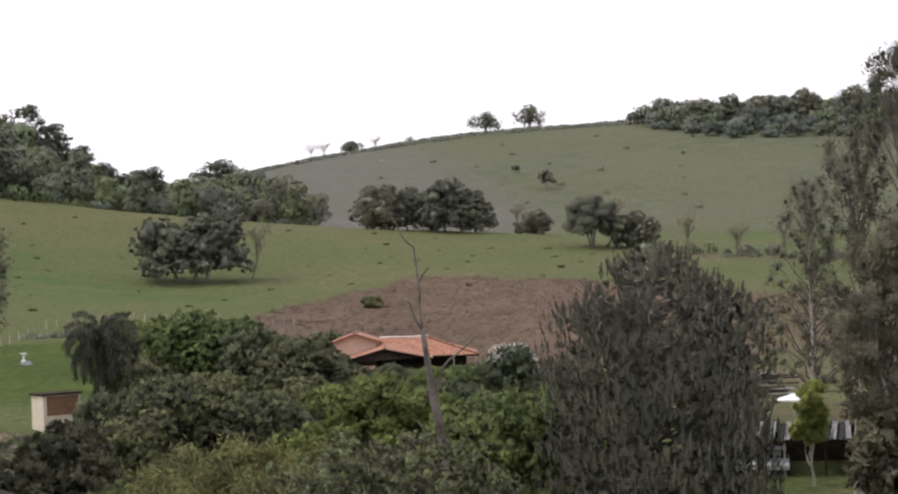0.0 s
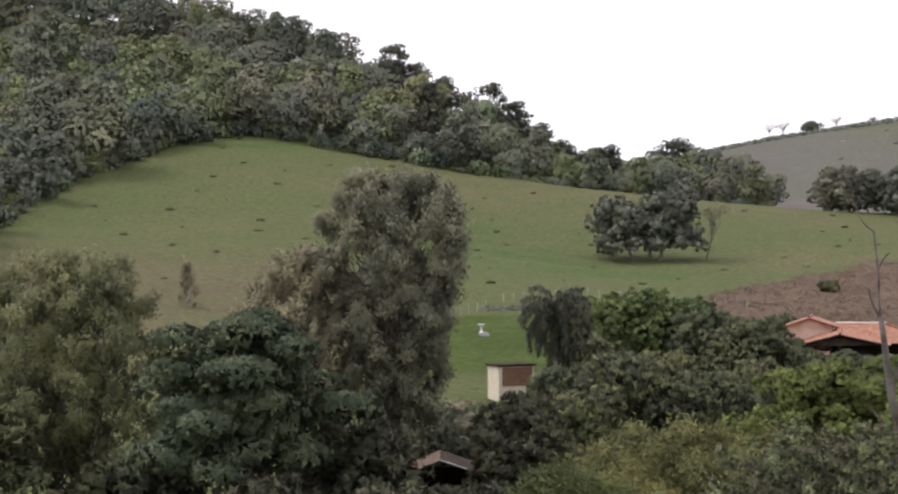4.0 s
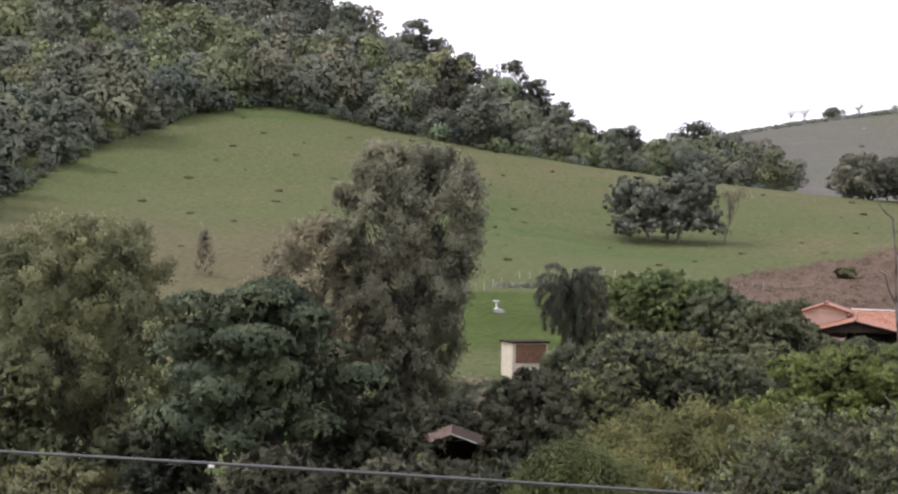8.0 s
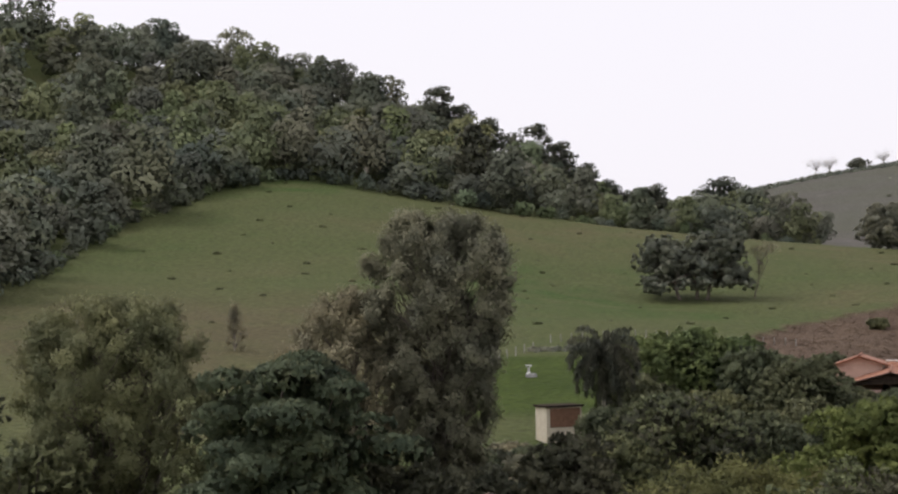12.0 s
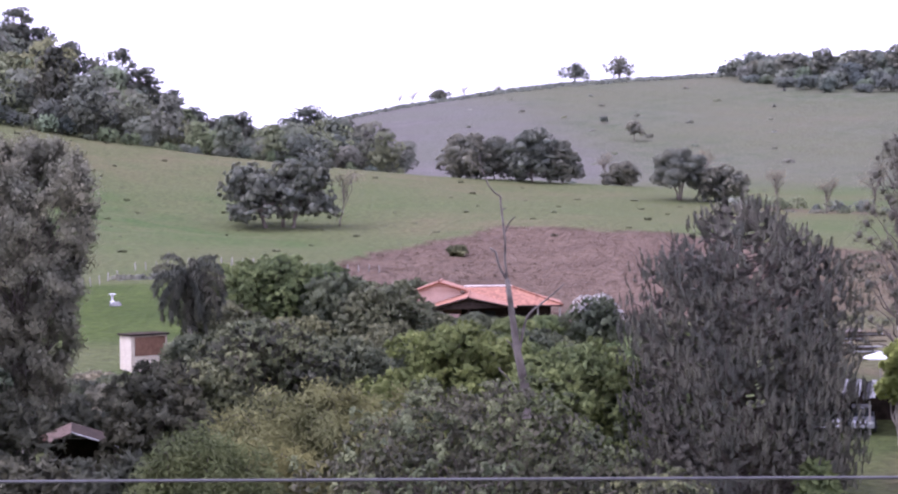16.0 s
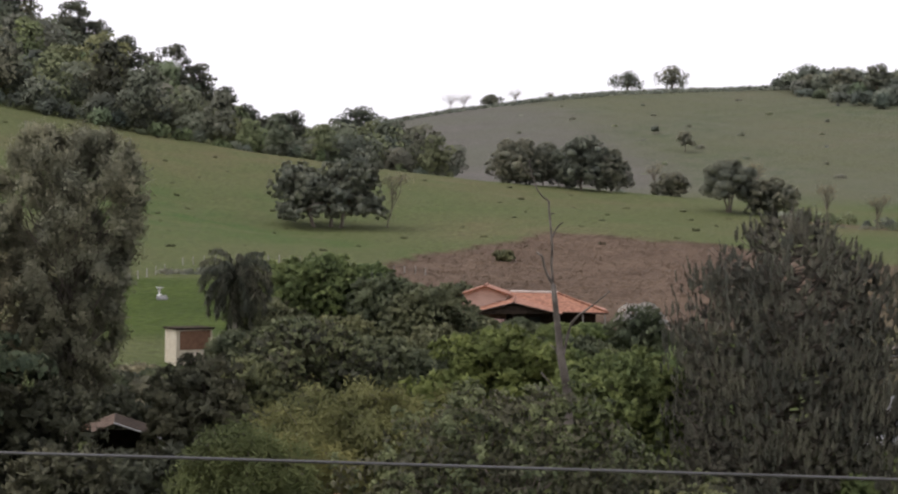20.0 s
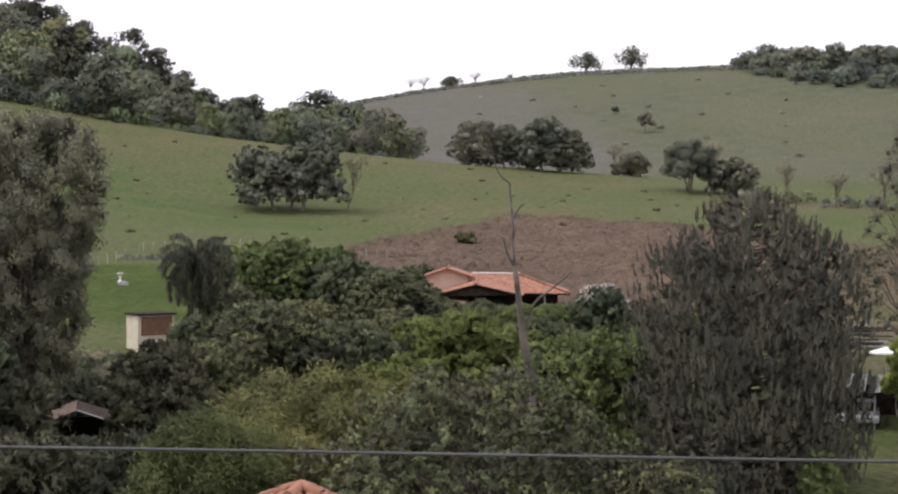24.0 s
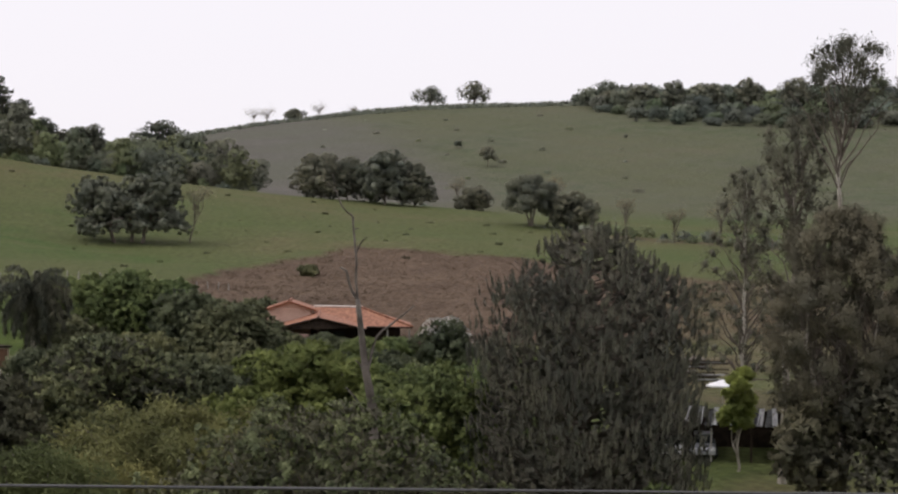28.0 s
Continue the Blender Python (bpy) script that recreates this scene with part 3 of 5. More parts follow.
def gum_tree(label, bearing, distance, top, width, low, leaf, clumps, seed, per=900, size=0.2, group="", stems=1, lean=0.0,
             outline=((0, 0.35), (0.3, 0.6), (0.55, 0.95), (0.8, 1.0), (0.93, 0.85), (1.0, 0.5)), puff=0.8):
    """A tall gum: pale bare stems, steep boughs, hanging leaves in loose bunches. outline: crown half-width against height."""
    rng = np.random.default_rng(seed)
    at = spot(bearing, distance)
    h = top - at[2]
    ob = thing("gum_tree", label, "tree", at, group)
    stem_lines = []
    for s in range(stems):
        a = 0.6 + 2.6 * s
        foot = np.array([0.5 * math.cos(a), 0.5 * math.sin(a), -0.3]) * (stems > 1, stems > 1, 1)
        head = np.array([width * 0.22 * math.cos(a) * (stems > 1) + lean, width * 0.22 * math.sin(a) * (stems > 1), h * (0.93 - 0.1 * s)])
        stem_lines.append(bend(rng, foot, head, 0.012 * h + 0.04, 0.03, 12, 0.014))
    lines, puffs = [], []
    us, ws = zip(*outline)
    for k in range(clumps):
        u = ((k + rng.random()) / clumps) ** 0.68
        reach = width / 2 * float(np.interp(u, us, ws))
        a = k * 2.4 + rng.uniform(-0.4, 0.4)
        r = max(0.1, reach * math.sqrt(rng.uniform(0.02, 1.0)) - puff * 0.4)
        z = low + (h - low) * u - puff * 0.5
        c = np.array([lean * z / h + math.cos(a) * r, math.sin(a) * r, z])
        stem = stem_lines[k % stems]
        rise = min(0.9, max(0.12, (z - 0.9 * r - 0.6) / h))
        src = np.array([np.interp(rise * 12, range(13), [q[i] for q in stem]) for i in range(3)])
        lines.append(bend(rng, src, c, 0.03 + 0.004 * h * (1 - rise), 0.012, 5, 0.07, 0.06))
        puffs.append((*c, puff * rng.uniform(0.65, 1.2)))
    v, t = tubes(stem_lines, 8)
    child("trunk", mesh_np("trunk", v, t, PALE_BARK, True), ob, "pale smooth trunk")
    v, t = tubes(lines, 5)
    child("branchwork", mesh_np("branchwork", v, t, BARK, True), ob)
    puffs = np.repeat(np.array(puffs), 14, 0)
    n = len(puffs)
    core = puffs[:, :3] + unit(rng.normal(0, 1, (n, 3))) * (puffs[:, 3] * rng.uniform(0.35, 1.1, n))[:, None] * (1, 1, 0.85)
    each = max(1, per // 14)
    p = np.repeat(core, each, 0) + rng.normal(0, 0.17, (n * each, 3)) * (1, 1, 1.2)
    out = unit(rng.normal(0, 0.7, (len(p), 3)) + (0, 0, -0.55))
    side = unit(np.repeat(core - puffs[:, :3], each, 0)) * 0.7 + unit(p - (0, 0, low + (h - low) * 0.5)) * 0.6 + rng.normal(0, 0.25, p.shape) + (0, 0, 0.3)
    v, t = leaf_arrays(rng, p, out, size * rng.uniform(0.6, 1.3, len(p)), 0.36, 0.05, 0.0, side)
    v, t, lie = joined((v, t, np.repeat(unit(side), 3, 0)), masses_mesh(rng, puffs[::14], 0.25, 1.3))
    child("crown", mesh_np("crown", v, t, LEAF[leaf], lie=lie), ob)
    return ob


def pine_tree(label, bearing, distance, top, width, seed):
    """A bushy pine: upswept boughs under a dense ogive of upright, bottle-brush shoots."""
    rng = np.random.default_rng(seed)
    at = spot(bearing, distance)
    h = top - at[2]
    ob = thing("pine_tree", label, "tree", at)
    lines = [bend(rng, (0, 0, -0.3), (0, 0, h - 0.8), 0.32, 0.04, 12, 0.006)]
    half = width / 2

    def reach(s):  # half-width at a depth s under the tip
        return half * float(np.interp(s, (0, 0.5, 1.1, 1.8, 3.0, 4.6, 7.0, h), (0.02, 0.14, 0.3, 0.44, 0.7, 0.9, 0.97, 0.93)))

    shoots = []
    boughs = [(rng.uniform(0, 6.283), rng.uniform(0.8, h - 0.6), rng.uniform(0.9, 1.06)) for _ in range(440)]
    for a, s, far in boughs:
        r = reach(s) * far
        z = h - s + 0.35
        src = np.array([0, 0, max(0.4, z - 0.55 * r - 0.3)])
        end = np.array([math.cos(a) * r, math.sin(a) * r, z - 0.5])
        line = bend(rng, src, end, 0.05, 0.015, 5, 0.03, -0.1)
        lines.append(line)
        ends = np.array(line)[:, :3]
        for _ in range(int(5 + r * 2.8)):
            u = rng.uniform(0.25, 1.0) ** 0.55 * 5
            q = np.array([np.interp(u, range(6), ends[:, k]) for k in range(3)])
            q += rng.normal(0, 1, 3) * (0.1 * r + 0.12, 0.1 * r + 0.12, 0.22)
            inside = math.hypot(q[0], q[1]) / reach(max(0.3, h - q[2] - 0.6))
            if q[2] < h - 0.8 and inside < 1.1:
                shoots.append((*q, math.atan2(q[1], q[0]), inside))
    shoots.append((0, 0, h - 0.95, 0.0, 1.0))
    v, t = tubes(lines, 5)
    child("trunk", mesh_np("trunk", v, t, BARK, True), ob)
    shoots = np.array(shoots)
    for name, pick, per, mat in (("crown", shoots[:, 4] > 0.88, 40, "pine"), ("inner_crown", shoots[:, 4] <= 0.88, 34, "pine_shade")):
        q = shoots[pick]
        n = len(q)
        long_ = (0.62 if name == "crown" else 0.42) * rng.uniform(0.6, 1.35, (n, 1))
        along = rng.random((n, per)) * long_
        way = unit(np.stack([np.cos(q[:, 3]) * 0.16, np.sin(q[:, 3]) * 0.16, np.ones(n)], -1) + rng.normal(0, 0.1 if name == "crown" else 0.7, (n, 3)))
        p = q[:, None, :3] + way[:, None] * along[..., None]
        round_ = rng.normal(0, 1, (n, per, 3)) * (1, 1, 0.25)
        out = unit(way[:, None] * 1.0 + unit(round_) * (0.62 if name == "crown" else 0.9))
        size = (0.23 if name == "crown" else 0.3) * rng.uniform(0.7, 1.2, (n, per)) * (1.15 - 0.5 * along / long_)
        away = np.stack([np.cos(q[:, 3]), np.sin(q[:, 3]), np.full(n, 0.45)], -1)
        lie = unit(away[:, None] * 0.7 + unit(round_) * 0.8)
        v, t = leaf_arrays(rng, p.reshape(-1, 3), out.reshape(-1, 3), size.ravel(), 0.27, 0.02, 0.0, lie.reshape(-1, 3))
        child(name, mesh_np(name, v, t, LEAF[mat], lie=np.repeat(lie.reshape(-1, 3), 3, 0)), ob, "inner needles in a shade tone" if name != "crown" else "")
    return ob


def bamboo_clump(label, bearing, distance, top, width, leaf, culms, per, size, seed):
    """Arching culms that fan out of a broad base, feathered with drooping leaves along their upper lengths."""
    rng = np.random.default_rng(seed)
    ob = thing("bamboo_clump", label, "bamboo", spot(bearing, distance))
    h = top - ob.location.z
    lines, ps, outs, lies = [], [], [], []
    for k in range(culms):
        a = k * 2.4 + rng.uniform(-0.3, 0.3)
        way = np.array([math.cos(a), math.sin(a) * 0.55, 0])
        base = np.array([rng.uniform(-0.3, 0.3) * width, rng.uniform(-0.12, 0.12) * width, 0])
        side = min(1.0, abs(base[0]) / (0.3 * width))
        reach = rng.uniform(0.08, 0.24) * width
        tall = h * rng.uniform(0.66, 1.0) * (1 - 0.25 * side * side)
        u = np.linspace(0, 1, 9)
        pts = base + way * (reach * u ** 1.9)[:, None]
        pts[:, 2] = tall * (1 - (1 - u) ** 1.8) - 0.16 * tall * np.clip(u - 0.7, 0, 1) / 0.3
        lines.append([(*q, 0.035 * (1 - w) + 0.008) for q, w in zip(pts, u)])
        at = rng.uniform(0.2, 1.0, per) ** 0.75
        p = np.stack([np.interp(at, u, pts[:, i]) for i in range(3)], -1) + rng.normal(0, 0.3, (per, 3)) * (1, 1, 0.8)
        ps.append(p)
        outs.append(unit(way * 0.5 + rng.normal(0, 0.6, (per, 3)) + (0, 0, -0.35)))
        lies.append(unit(way * 0.5 + rng.normal(0, 0.3, (per, 3)) + (0, -0.3, 0.45)))
    for line in lines:
        v, t = tubes([line], 5)
        child("culm", mesh_np("culm", v, t, BARK, True), ob)
    p, lie = np.concatenate(ps), np.concatenate(lies)
    v, t = leaf_arrays(rng, p, np.concatenate(outs), size * rng.uniform(0.6, 1.3, len(p)), 0.22, 0.04, 0.0, lie)
    child("crown", mesh_np("crown", v, t, LEAF[leaf], lie=np.repeat(lie, 3, 0)), ob)
    return ob


def dead_tree(bearing, distance, top):
    """A grey stag: a thick lower trunk that breaks off into a thin crooked pole, with a few crooked limbs."""
    ob = thing("dead_tree", "bare grey dead tree trunk with broken branches", "tree", spot(bearing, distance))
    h = top - ob.location.z

    def line(points, ra, rb):  # metres to the right of the pole and under its tip
        n = len(points)
        return [(x, 0.12 * math.sin(i * 1.7), h - z, ra + (rb - ra) * i / (n - 1)) for i, (x, z) in enumerate(points)]

    parts_of = (("trunk", [(1.1, 13.5), (0.99, 11.8), (0.82, 10.9), (0.64, 10.05), (0.53, 9.2), (0.41, 8.3), (0.29, 7.3), (0.17, 6.4)], 0.25, 0.13),
                ("pole", [(0.17, 6.4), (0.06, 5.4), (0.09, 4.5), (0.03, 3.9), (-0.06, 3.05), (-0.12, 2.5), (-0.12, 2.15)], 0.07, 0.055),
                ("branch", [(0.17, 6.4), (-0.12, 5.95), (-0.29, 5.5), (-0.41, 4.95), (-0.7, 4.76)], 0.09, 0.05),
                ("branch", [(0.09, 3.97), (0.23, 3.6), (0.41, 3.35), (0.61, 3.2)], 0.045, 0.025),
                ("branch", [(-0.06, 2.85), (0.06, 2.75), (0.18, 2.75)], 0.035, 0.02),
                ("branch", [(-0.12, 2.2), (-0.23, 2.05), (-0.44, 1.93), (-0.73, 1.58), (-0.88, 1.2), (-1.0, 0.93), (-1.11, 0.45), (-1.17, 0.0)], 0.05, 0.02),
                ("branch", [(-0.94, 0.95), (-1.22, 0.7), (-1.63, 0.3)], 0.03, 0.018),
                ("branch", [(0.75, 10.0), (1.0, 8.8), (1.17, 8.3), (1.46, 7.95), (1.9, 7.63), (2.34, 7.28), (2.69, 6.98), (3.04, 6.66)], 0.09, 0.03),
                ("branch", [(0.6, 10.2), (0.35, 9.7), (0.09, 9.47)], 0.07, 0.03), ("branch", [(0.7, 12.4), (0.2, 11.5), (-0.35, 10.88)], 0.08, 0.03))
    for name, points, ra, rb in parts_of:
        v, t = tubes([line(points, ra, rb)], 9 if name == "trunk" else 6)
        child(name, mesh_np(name, v, t, DEAD_WOOD, True), ob)


def palm_tree(label, bearing, distance, top):
    """A feather palm with hanging fronds over a pale stem."""
    rng = np.random.default_rng(8)
    at = spot(bearing, distance)
    h = top - at[2] - 1.9
    ob = thing("palm_tree", label, "palm", at)
    v, t = tubes([bend(rng, (0, 0, -0.3), (0.2, 0, h), 0.2, 0.15, 8, 0.01)], 9)
    child("trunk", mesh_np("trunk", v, t, PALE_BARK, True), ob)
    for i in range(46):
        a = i * 2.4 + rng.uniform(-0.3, 0.3)
        lift = 1.5 - 2.1 * (i / 40) ** 0.8 if i < 40 else rng.uniform(-1.2, -0.7)
        L, n = rng.uniform(3.0, 4.1), 12
        r, z, pts = 0.05, 0.0, []
        for s in range(n + 1):
            u = s / n
            pts.append((0.2 + math.cos(a) * r, math.sin(a) * r, h + z, 0.03 * (1 - u) + 0.006))
            slope = max(-1.5, lift - 2.0 * u ** 1.3)
            r, z = r + L / n * math.cos(slope), z + L / n * math.sin(slope)
        v, t = tubes([pts], 4)
        line = np.array(pts)[1:, :3]
        p = np.repeat(line, 34, 0) + rng.normal(0, 0.09, (n * 34, 3))
        side = np.array([-math.sin(a), math.cos(a), 0])
        sgn = np.where(rng.random(len(p)) < 0.5, -1, 1)[:, None]
        out = unit(side * sgn * 0.55 + (0, 0, -0.9) + rng.normal(0, 0.3, (len(p), 3)))
        lv, lt = leaf_arrays(rng, p, out, rng.uniform(0.3, 0.75, len(p)), 0.09, 0.02)
        child("frond", mesh_np("frond", np.concatenate([v, lv]), np.concatenate([t, lt + len(v)]), LEAF["palm"]), ob)
    return ob


# ---------------------------------------------------------------- woods on the hills
def wood_tree_arrays(rng, r, h, leaves, size):
    low = h * 0.1
    masses = lobes_of(rng, r, h - low, 13, 0.0, 0.36, 0.3)
    masses[:, 2] += low
    p, d = shoots_of(rng, masses, leaves, 0.8, 0.55, 0.18)
    c = unit(p - (0, 0, h * 0.4))
    return rosettes(rng, p, unit(d + c * 0.6), 1, size, 0.85, 1.0, 0.15, even=True)


def wood(label, places, seed, size, leaves, r_range, h_range, mat, scale=lambda x, y: 1.0):
    rng = np.random.default_rng(seed)
    protos = []
    for _ in range(10):
        r, h = rng.uniform(*r_range), rng.uniform(*h_range)
        protos.append(wood_tree_arrays(rng, r, h, leaves, size))
    vs, ts, lies, tints, n = [], [], [], [], 0
    for x, y in places:
        v, t, lie = protos[rng.integers(len(protos))]
        a, s = rng.uniform(0, 6.28), rng.uniform(0.7, 1.25) * scale(x, y)
        c, q = math.cos(a) * s, math.sin(a) * s
        z = float(land(x, y)) - 0.8
        vs.append(np.stack([v[:, 0] * c - v[:, 1] * q + x, v[:, 0] * q + v[:, 1] * c + y, v[:, 2] * s * rng.uniform(0.85, 1.15) + z], -1))
        ts.append(t + n)
        lies.append(np.stack([lie[:, 0] * c - lie[:, 1] * q, lie[:, 0] * q + lie[:, 1] * c, lie[:, 2] * s], -1))
        k = rng.normal(0.95, 0.15)
        fresh = 0.22 * (rng.random() < 0.25)  # some crowns stand in fresh, yellower leaf
        tints.append(np.tile([k * (1 + fresh) * rng.uniform(0.93, 1.05), k * (1 + 1.2 * fresh) * rng.uniform(0.97, 1.05), k * (1 - 0.3 * fresh) * rng.uniform(0.92, 1.08), 1], (len(v), 1)))
        n += len(v)
    me = mesh_np("woodland", np.concatenate(vs), np.concatenate(ts), mat, lie=np.concatenate(lies))
    att = me.color_attributes.new("tint", "FLOAT_COLOR", "POINT")
    att.data.foreach_set("color", np.concatenate(tints).astype(np.float32).ravel())
    return tagged(new("woodland", me), label, "woodland", kind="stuff")


def scatter(seed, a0, a1, near, far, gap, keep=lambda a, d: True):
    """Places in a sector, about gap metres apart, between two edges given as functions of the bearing."""
    rng = np.random.default_rng(seed)
    out, cells = [], {}
    for _ in range(60000):
        a = rng.uniform(a0, a1)
        n, f = near(a), far(a)
        if f <= n:
            continue
        d = math.sqrt(rng.uniform(n * n, f * f))
        x, y = -math.sin(radians(a)) * d, math.cos(radians(a)) * d
        c = (int(x // gap), int(y // gap))
        if any((x - u) ** 2 + (y - w) ** 2 < gap * gap for i in (-1, 0, 1) for j in (-1, 0, 1) for u, w in cells.get((c[0] + i, c[1] + j), ())):
            continue
        cells.setdefault(c, []).append((x, y))
        if keep(a, d):
            out.append((x, y))
    return out


def wood_edge(a):
    return float(np.interp(a, (2.5, 5, 10, 16.6, 21.5, 24, 26.8, 29.5, 32, 36), (385, 388, 380, 373, 381, 358, 318, 262, 226, 190)))


def wood_far(a):
    return float(np.interp(a, (2.5, 3.5, 6, 10, 12, 36), (395, 440, 520, 560, 640, 640)))


WOOD = scatter(11, 3.7, 38, wood_edge, wood_far, 8.6)
FRINGE = scatter(13, 3.6, 38, lambda a: wood_edge(a) - 1, lambda a: wood_edge(a) + 7, 4.2)


def wood_scale(x, y):
    return float(np.interp(math.degrees(math.atan2(-x, y)), (3.6, 4.6, 6, 8, 11, 14), (0.5, 0.75, 0.85, 0.72, 0.72, 1.0)))


wood("dense mixed green forest covering the hillside", [p for p in WOOD if math.hypot(*p) < 552], 12, 0.8, 1380, (3.6, 7.2), (7.5, 15), LEAF["forest"], wood_scale)
wood("low bushes along the forest edge", FRINGE, 14, 0.5, 420, (2.0, 3.2), (2.5, 5), LEAF["forest"], wood_scale)
RIDGE = scatter(21, -19, -6.8, lambda a: float(np.interp(a, (-26, -12, -9.8, -8, -6.8), (640, 650, 655, 690, 735))), lambda a: 790.0, 8.5)
wood("dark green woodland on the far ridge", RIDGE, 22, 1.0, 520, (4.0, 7.0), (4, 7.6), LEAF["far"])

# ---------------------------------------------------------------- trees of the valley
pine_tree("dark green bushy pine with upright candle shoots", -7.36, 95, 18.2, 13.0, 31)
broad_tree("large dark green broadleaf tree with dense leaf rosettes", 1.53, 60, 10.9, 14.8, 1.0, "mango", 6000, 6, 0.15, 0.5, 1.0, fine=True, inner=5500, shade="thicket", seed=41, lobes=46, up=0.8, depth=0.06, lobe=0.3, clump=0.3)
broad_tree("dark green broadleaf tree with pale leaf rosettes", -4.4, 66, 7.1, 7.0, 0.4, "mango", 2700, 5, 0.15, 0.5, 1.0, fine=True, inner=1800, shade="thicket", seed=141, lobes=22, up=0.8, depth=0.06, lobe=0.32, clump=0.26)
bamboo_clump("yellow-green feathery bamboo thicket", 6.6, 76, 10.2, 13.0, "bamboo", 150, 520, 0.3, 42)
bamboo_clump("yellow-green feathery bamboo thicket", 9.0, 71, 8.4, 8.0, "bamboo", 80, 480, 0.28, 142)
broad_tree("lime green leafy tree beside the dead trunk", 1.95, 105, 9.9, 12.0, 0.5, "lime", 8000, 7, 0.24, 0.45, lobes=44, lobe=0.24, ragged=0.3, clump=0.4, seed=43, up=0.6, depth=0.25)
broad_tree("bright green spreading tree behind the dead trunk", -2.2, 100, 9.1, 11.6, 0.5, "green", 7000, 7, 0.24, 0.45, lobes=36, lobe=0.27, ragged=0.3, clump=0.4, seed=44, up=0.6, depth=0.25)
dead_tree(0.463, 88, 19.75)
palm_tree("feather palm with hanging grey-green fronds", 10.95, 135, 13.5)
ORCHARD = (  # bearing, distance, top, width, leaves, seed
    (4.45, 140, 10.9, 10.0, "dark", 45), (7.8, 150, 13.2, 10.0, "green", 46), (5.9, 146, 11.6, 9.0, "dark", 145), (6.6, 153, 12.3, 9.0, "green", 146),
    (9.3, 150, 12.6, 8.0, "green", 147), (2.9, 150, 7.3, 6.0, "dark", 148), (9.7, 141, 9.6, 7.0, "dark", 149), (5.9, 118, 8.2, 9.0, "dark", 150),
    (4.3, 126, 8.4, 9.0, "dark", 151), (10.3, 107, 7.6, 6.5, "mango", 152), (11.7, 118, 5.6, 6.0, "dark", 153), (3.0, 122, 8.1, 8.0, "dark", 154),
    (0.4, 122, 7.8, 8.0, "green", 155), (-3.6, 119, 7.4, 7.0, "green", 156), (7.4, 128, 9.0, 8.0, "mango", 157), (8.9, 128, 8.8, 7.0, "dark", 158),
    (-0.6, 140, 6.9, 6.0, "dark", 159), (1.6, 145, 6.9, 6.0, "dark", 160),
    (1.4, 167, 6.2, 5.0, "dark", 251), (0.1, 166, 5.9, 5.0, "green", 252), (2.9, 169, 6.0, 5.0, "dark", 253), (-1.0, 168, 6.2, 4.0, "green", 254),
)
for b, d, top, w, leaf, s in ORCHARD:
    broad_tree({"dark": "dark green dense orchard tree", "green": "fresh green leafy orchard tree", "mango": "mango tree with pale-edged leaf clusters"}[leaf],
               b, d, top, w, 0.3, leaf, int(430 * w), 7, 0.25, 0.5, seed=s, lobes=30, lobe=0.3, clump=0.42, depth=0.25, up=0.6, group="orchard trees")
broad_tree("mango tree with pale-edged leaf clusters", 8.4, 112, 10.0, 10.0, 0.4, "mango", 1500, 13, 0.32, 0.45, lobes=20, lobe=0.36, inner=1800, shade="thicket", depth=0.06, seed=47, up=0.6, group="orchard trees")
broad_tree("dark shrubby tree below the shed", 11.9, 85, 9.8, 6.6, 0.3, "thicket", 2800, 8, 0.26, 0.42, clump=0.4, fine=True, seed=48)
bamboo_clump("green bamboo with arching tips", 10.6, 68, 9.6, 6.4, "bamboo_green", 80, 480, 0.28, 49)
gum_tree("tall grey-green gum tree with pale trunk", 16.2, 90, 20.9, 8.0, 4.8, "gum", 230, 51, per=560, size=0.2, puff=0.66, outline=((0, 0.3), (0.2, 0.6), (0.4, 0.75), (0.52, 0.95), (0.85, 1.02), (0.95, 0.85), (1.0, 0.5)))
gum_tree("smaller grey-green gum tree", 19.1, 93, 17.0, 8.6, 2.4, "gum", 150, 52, per=530, size=0.2, puff=0.66, outline=((0, 0.8), (0.4, 0.95), (0.7, 1.0), (0.9, 0.75), (1.0, 0.35)))
gum_tree("light green gum tree with forked stems", 26.9, 95, 16.7, 12.2, 3.6, "gum_light", 230, 53, per=560, size=0.2, puff=0.76, stems=2, outline=((0, 0.35), (0.2, 0.8), (0.4, 1.0), (0.75, 0.9), (0.9, 0.72), (1.0, 0.45)))
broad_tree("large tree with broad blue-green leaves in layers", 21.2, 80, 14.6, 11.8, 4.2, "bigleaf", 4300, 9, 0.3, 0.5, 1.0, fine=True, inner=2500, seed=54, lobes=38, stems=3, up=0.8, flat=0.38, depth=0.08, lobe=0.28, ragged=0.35)
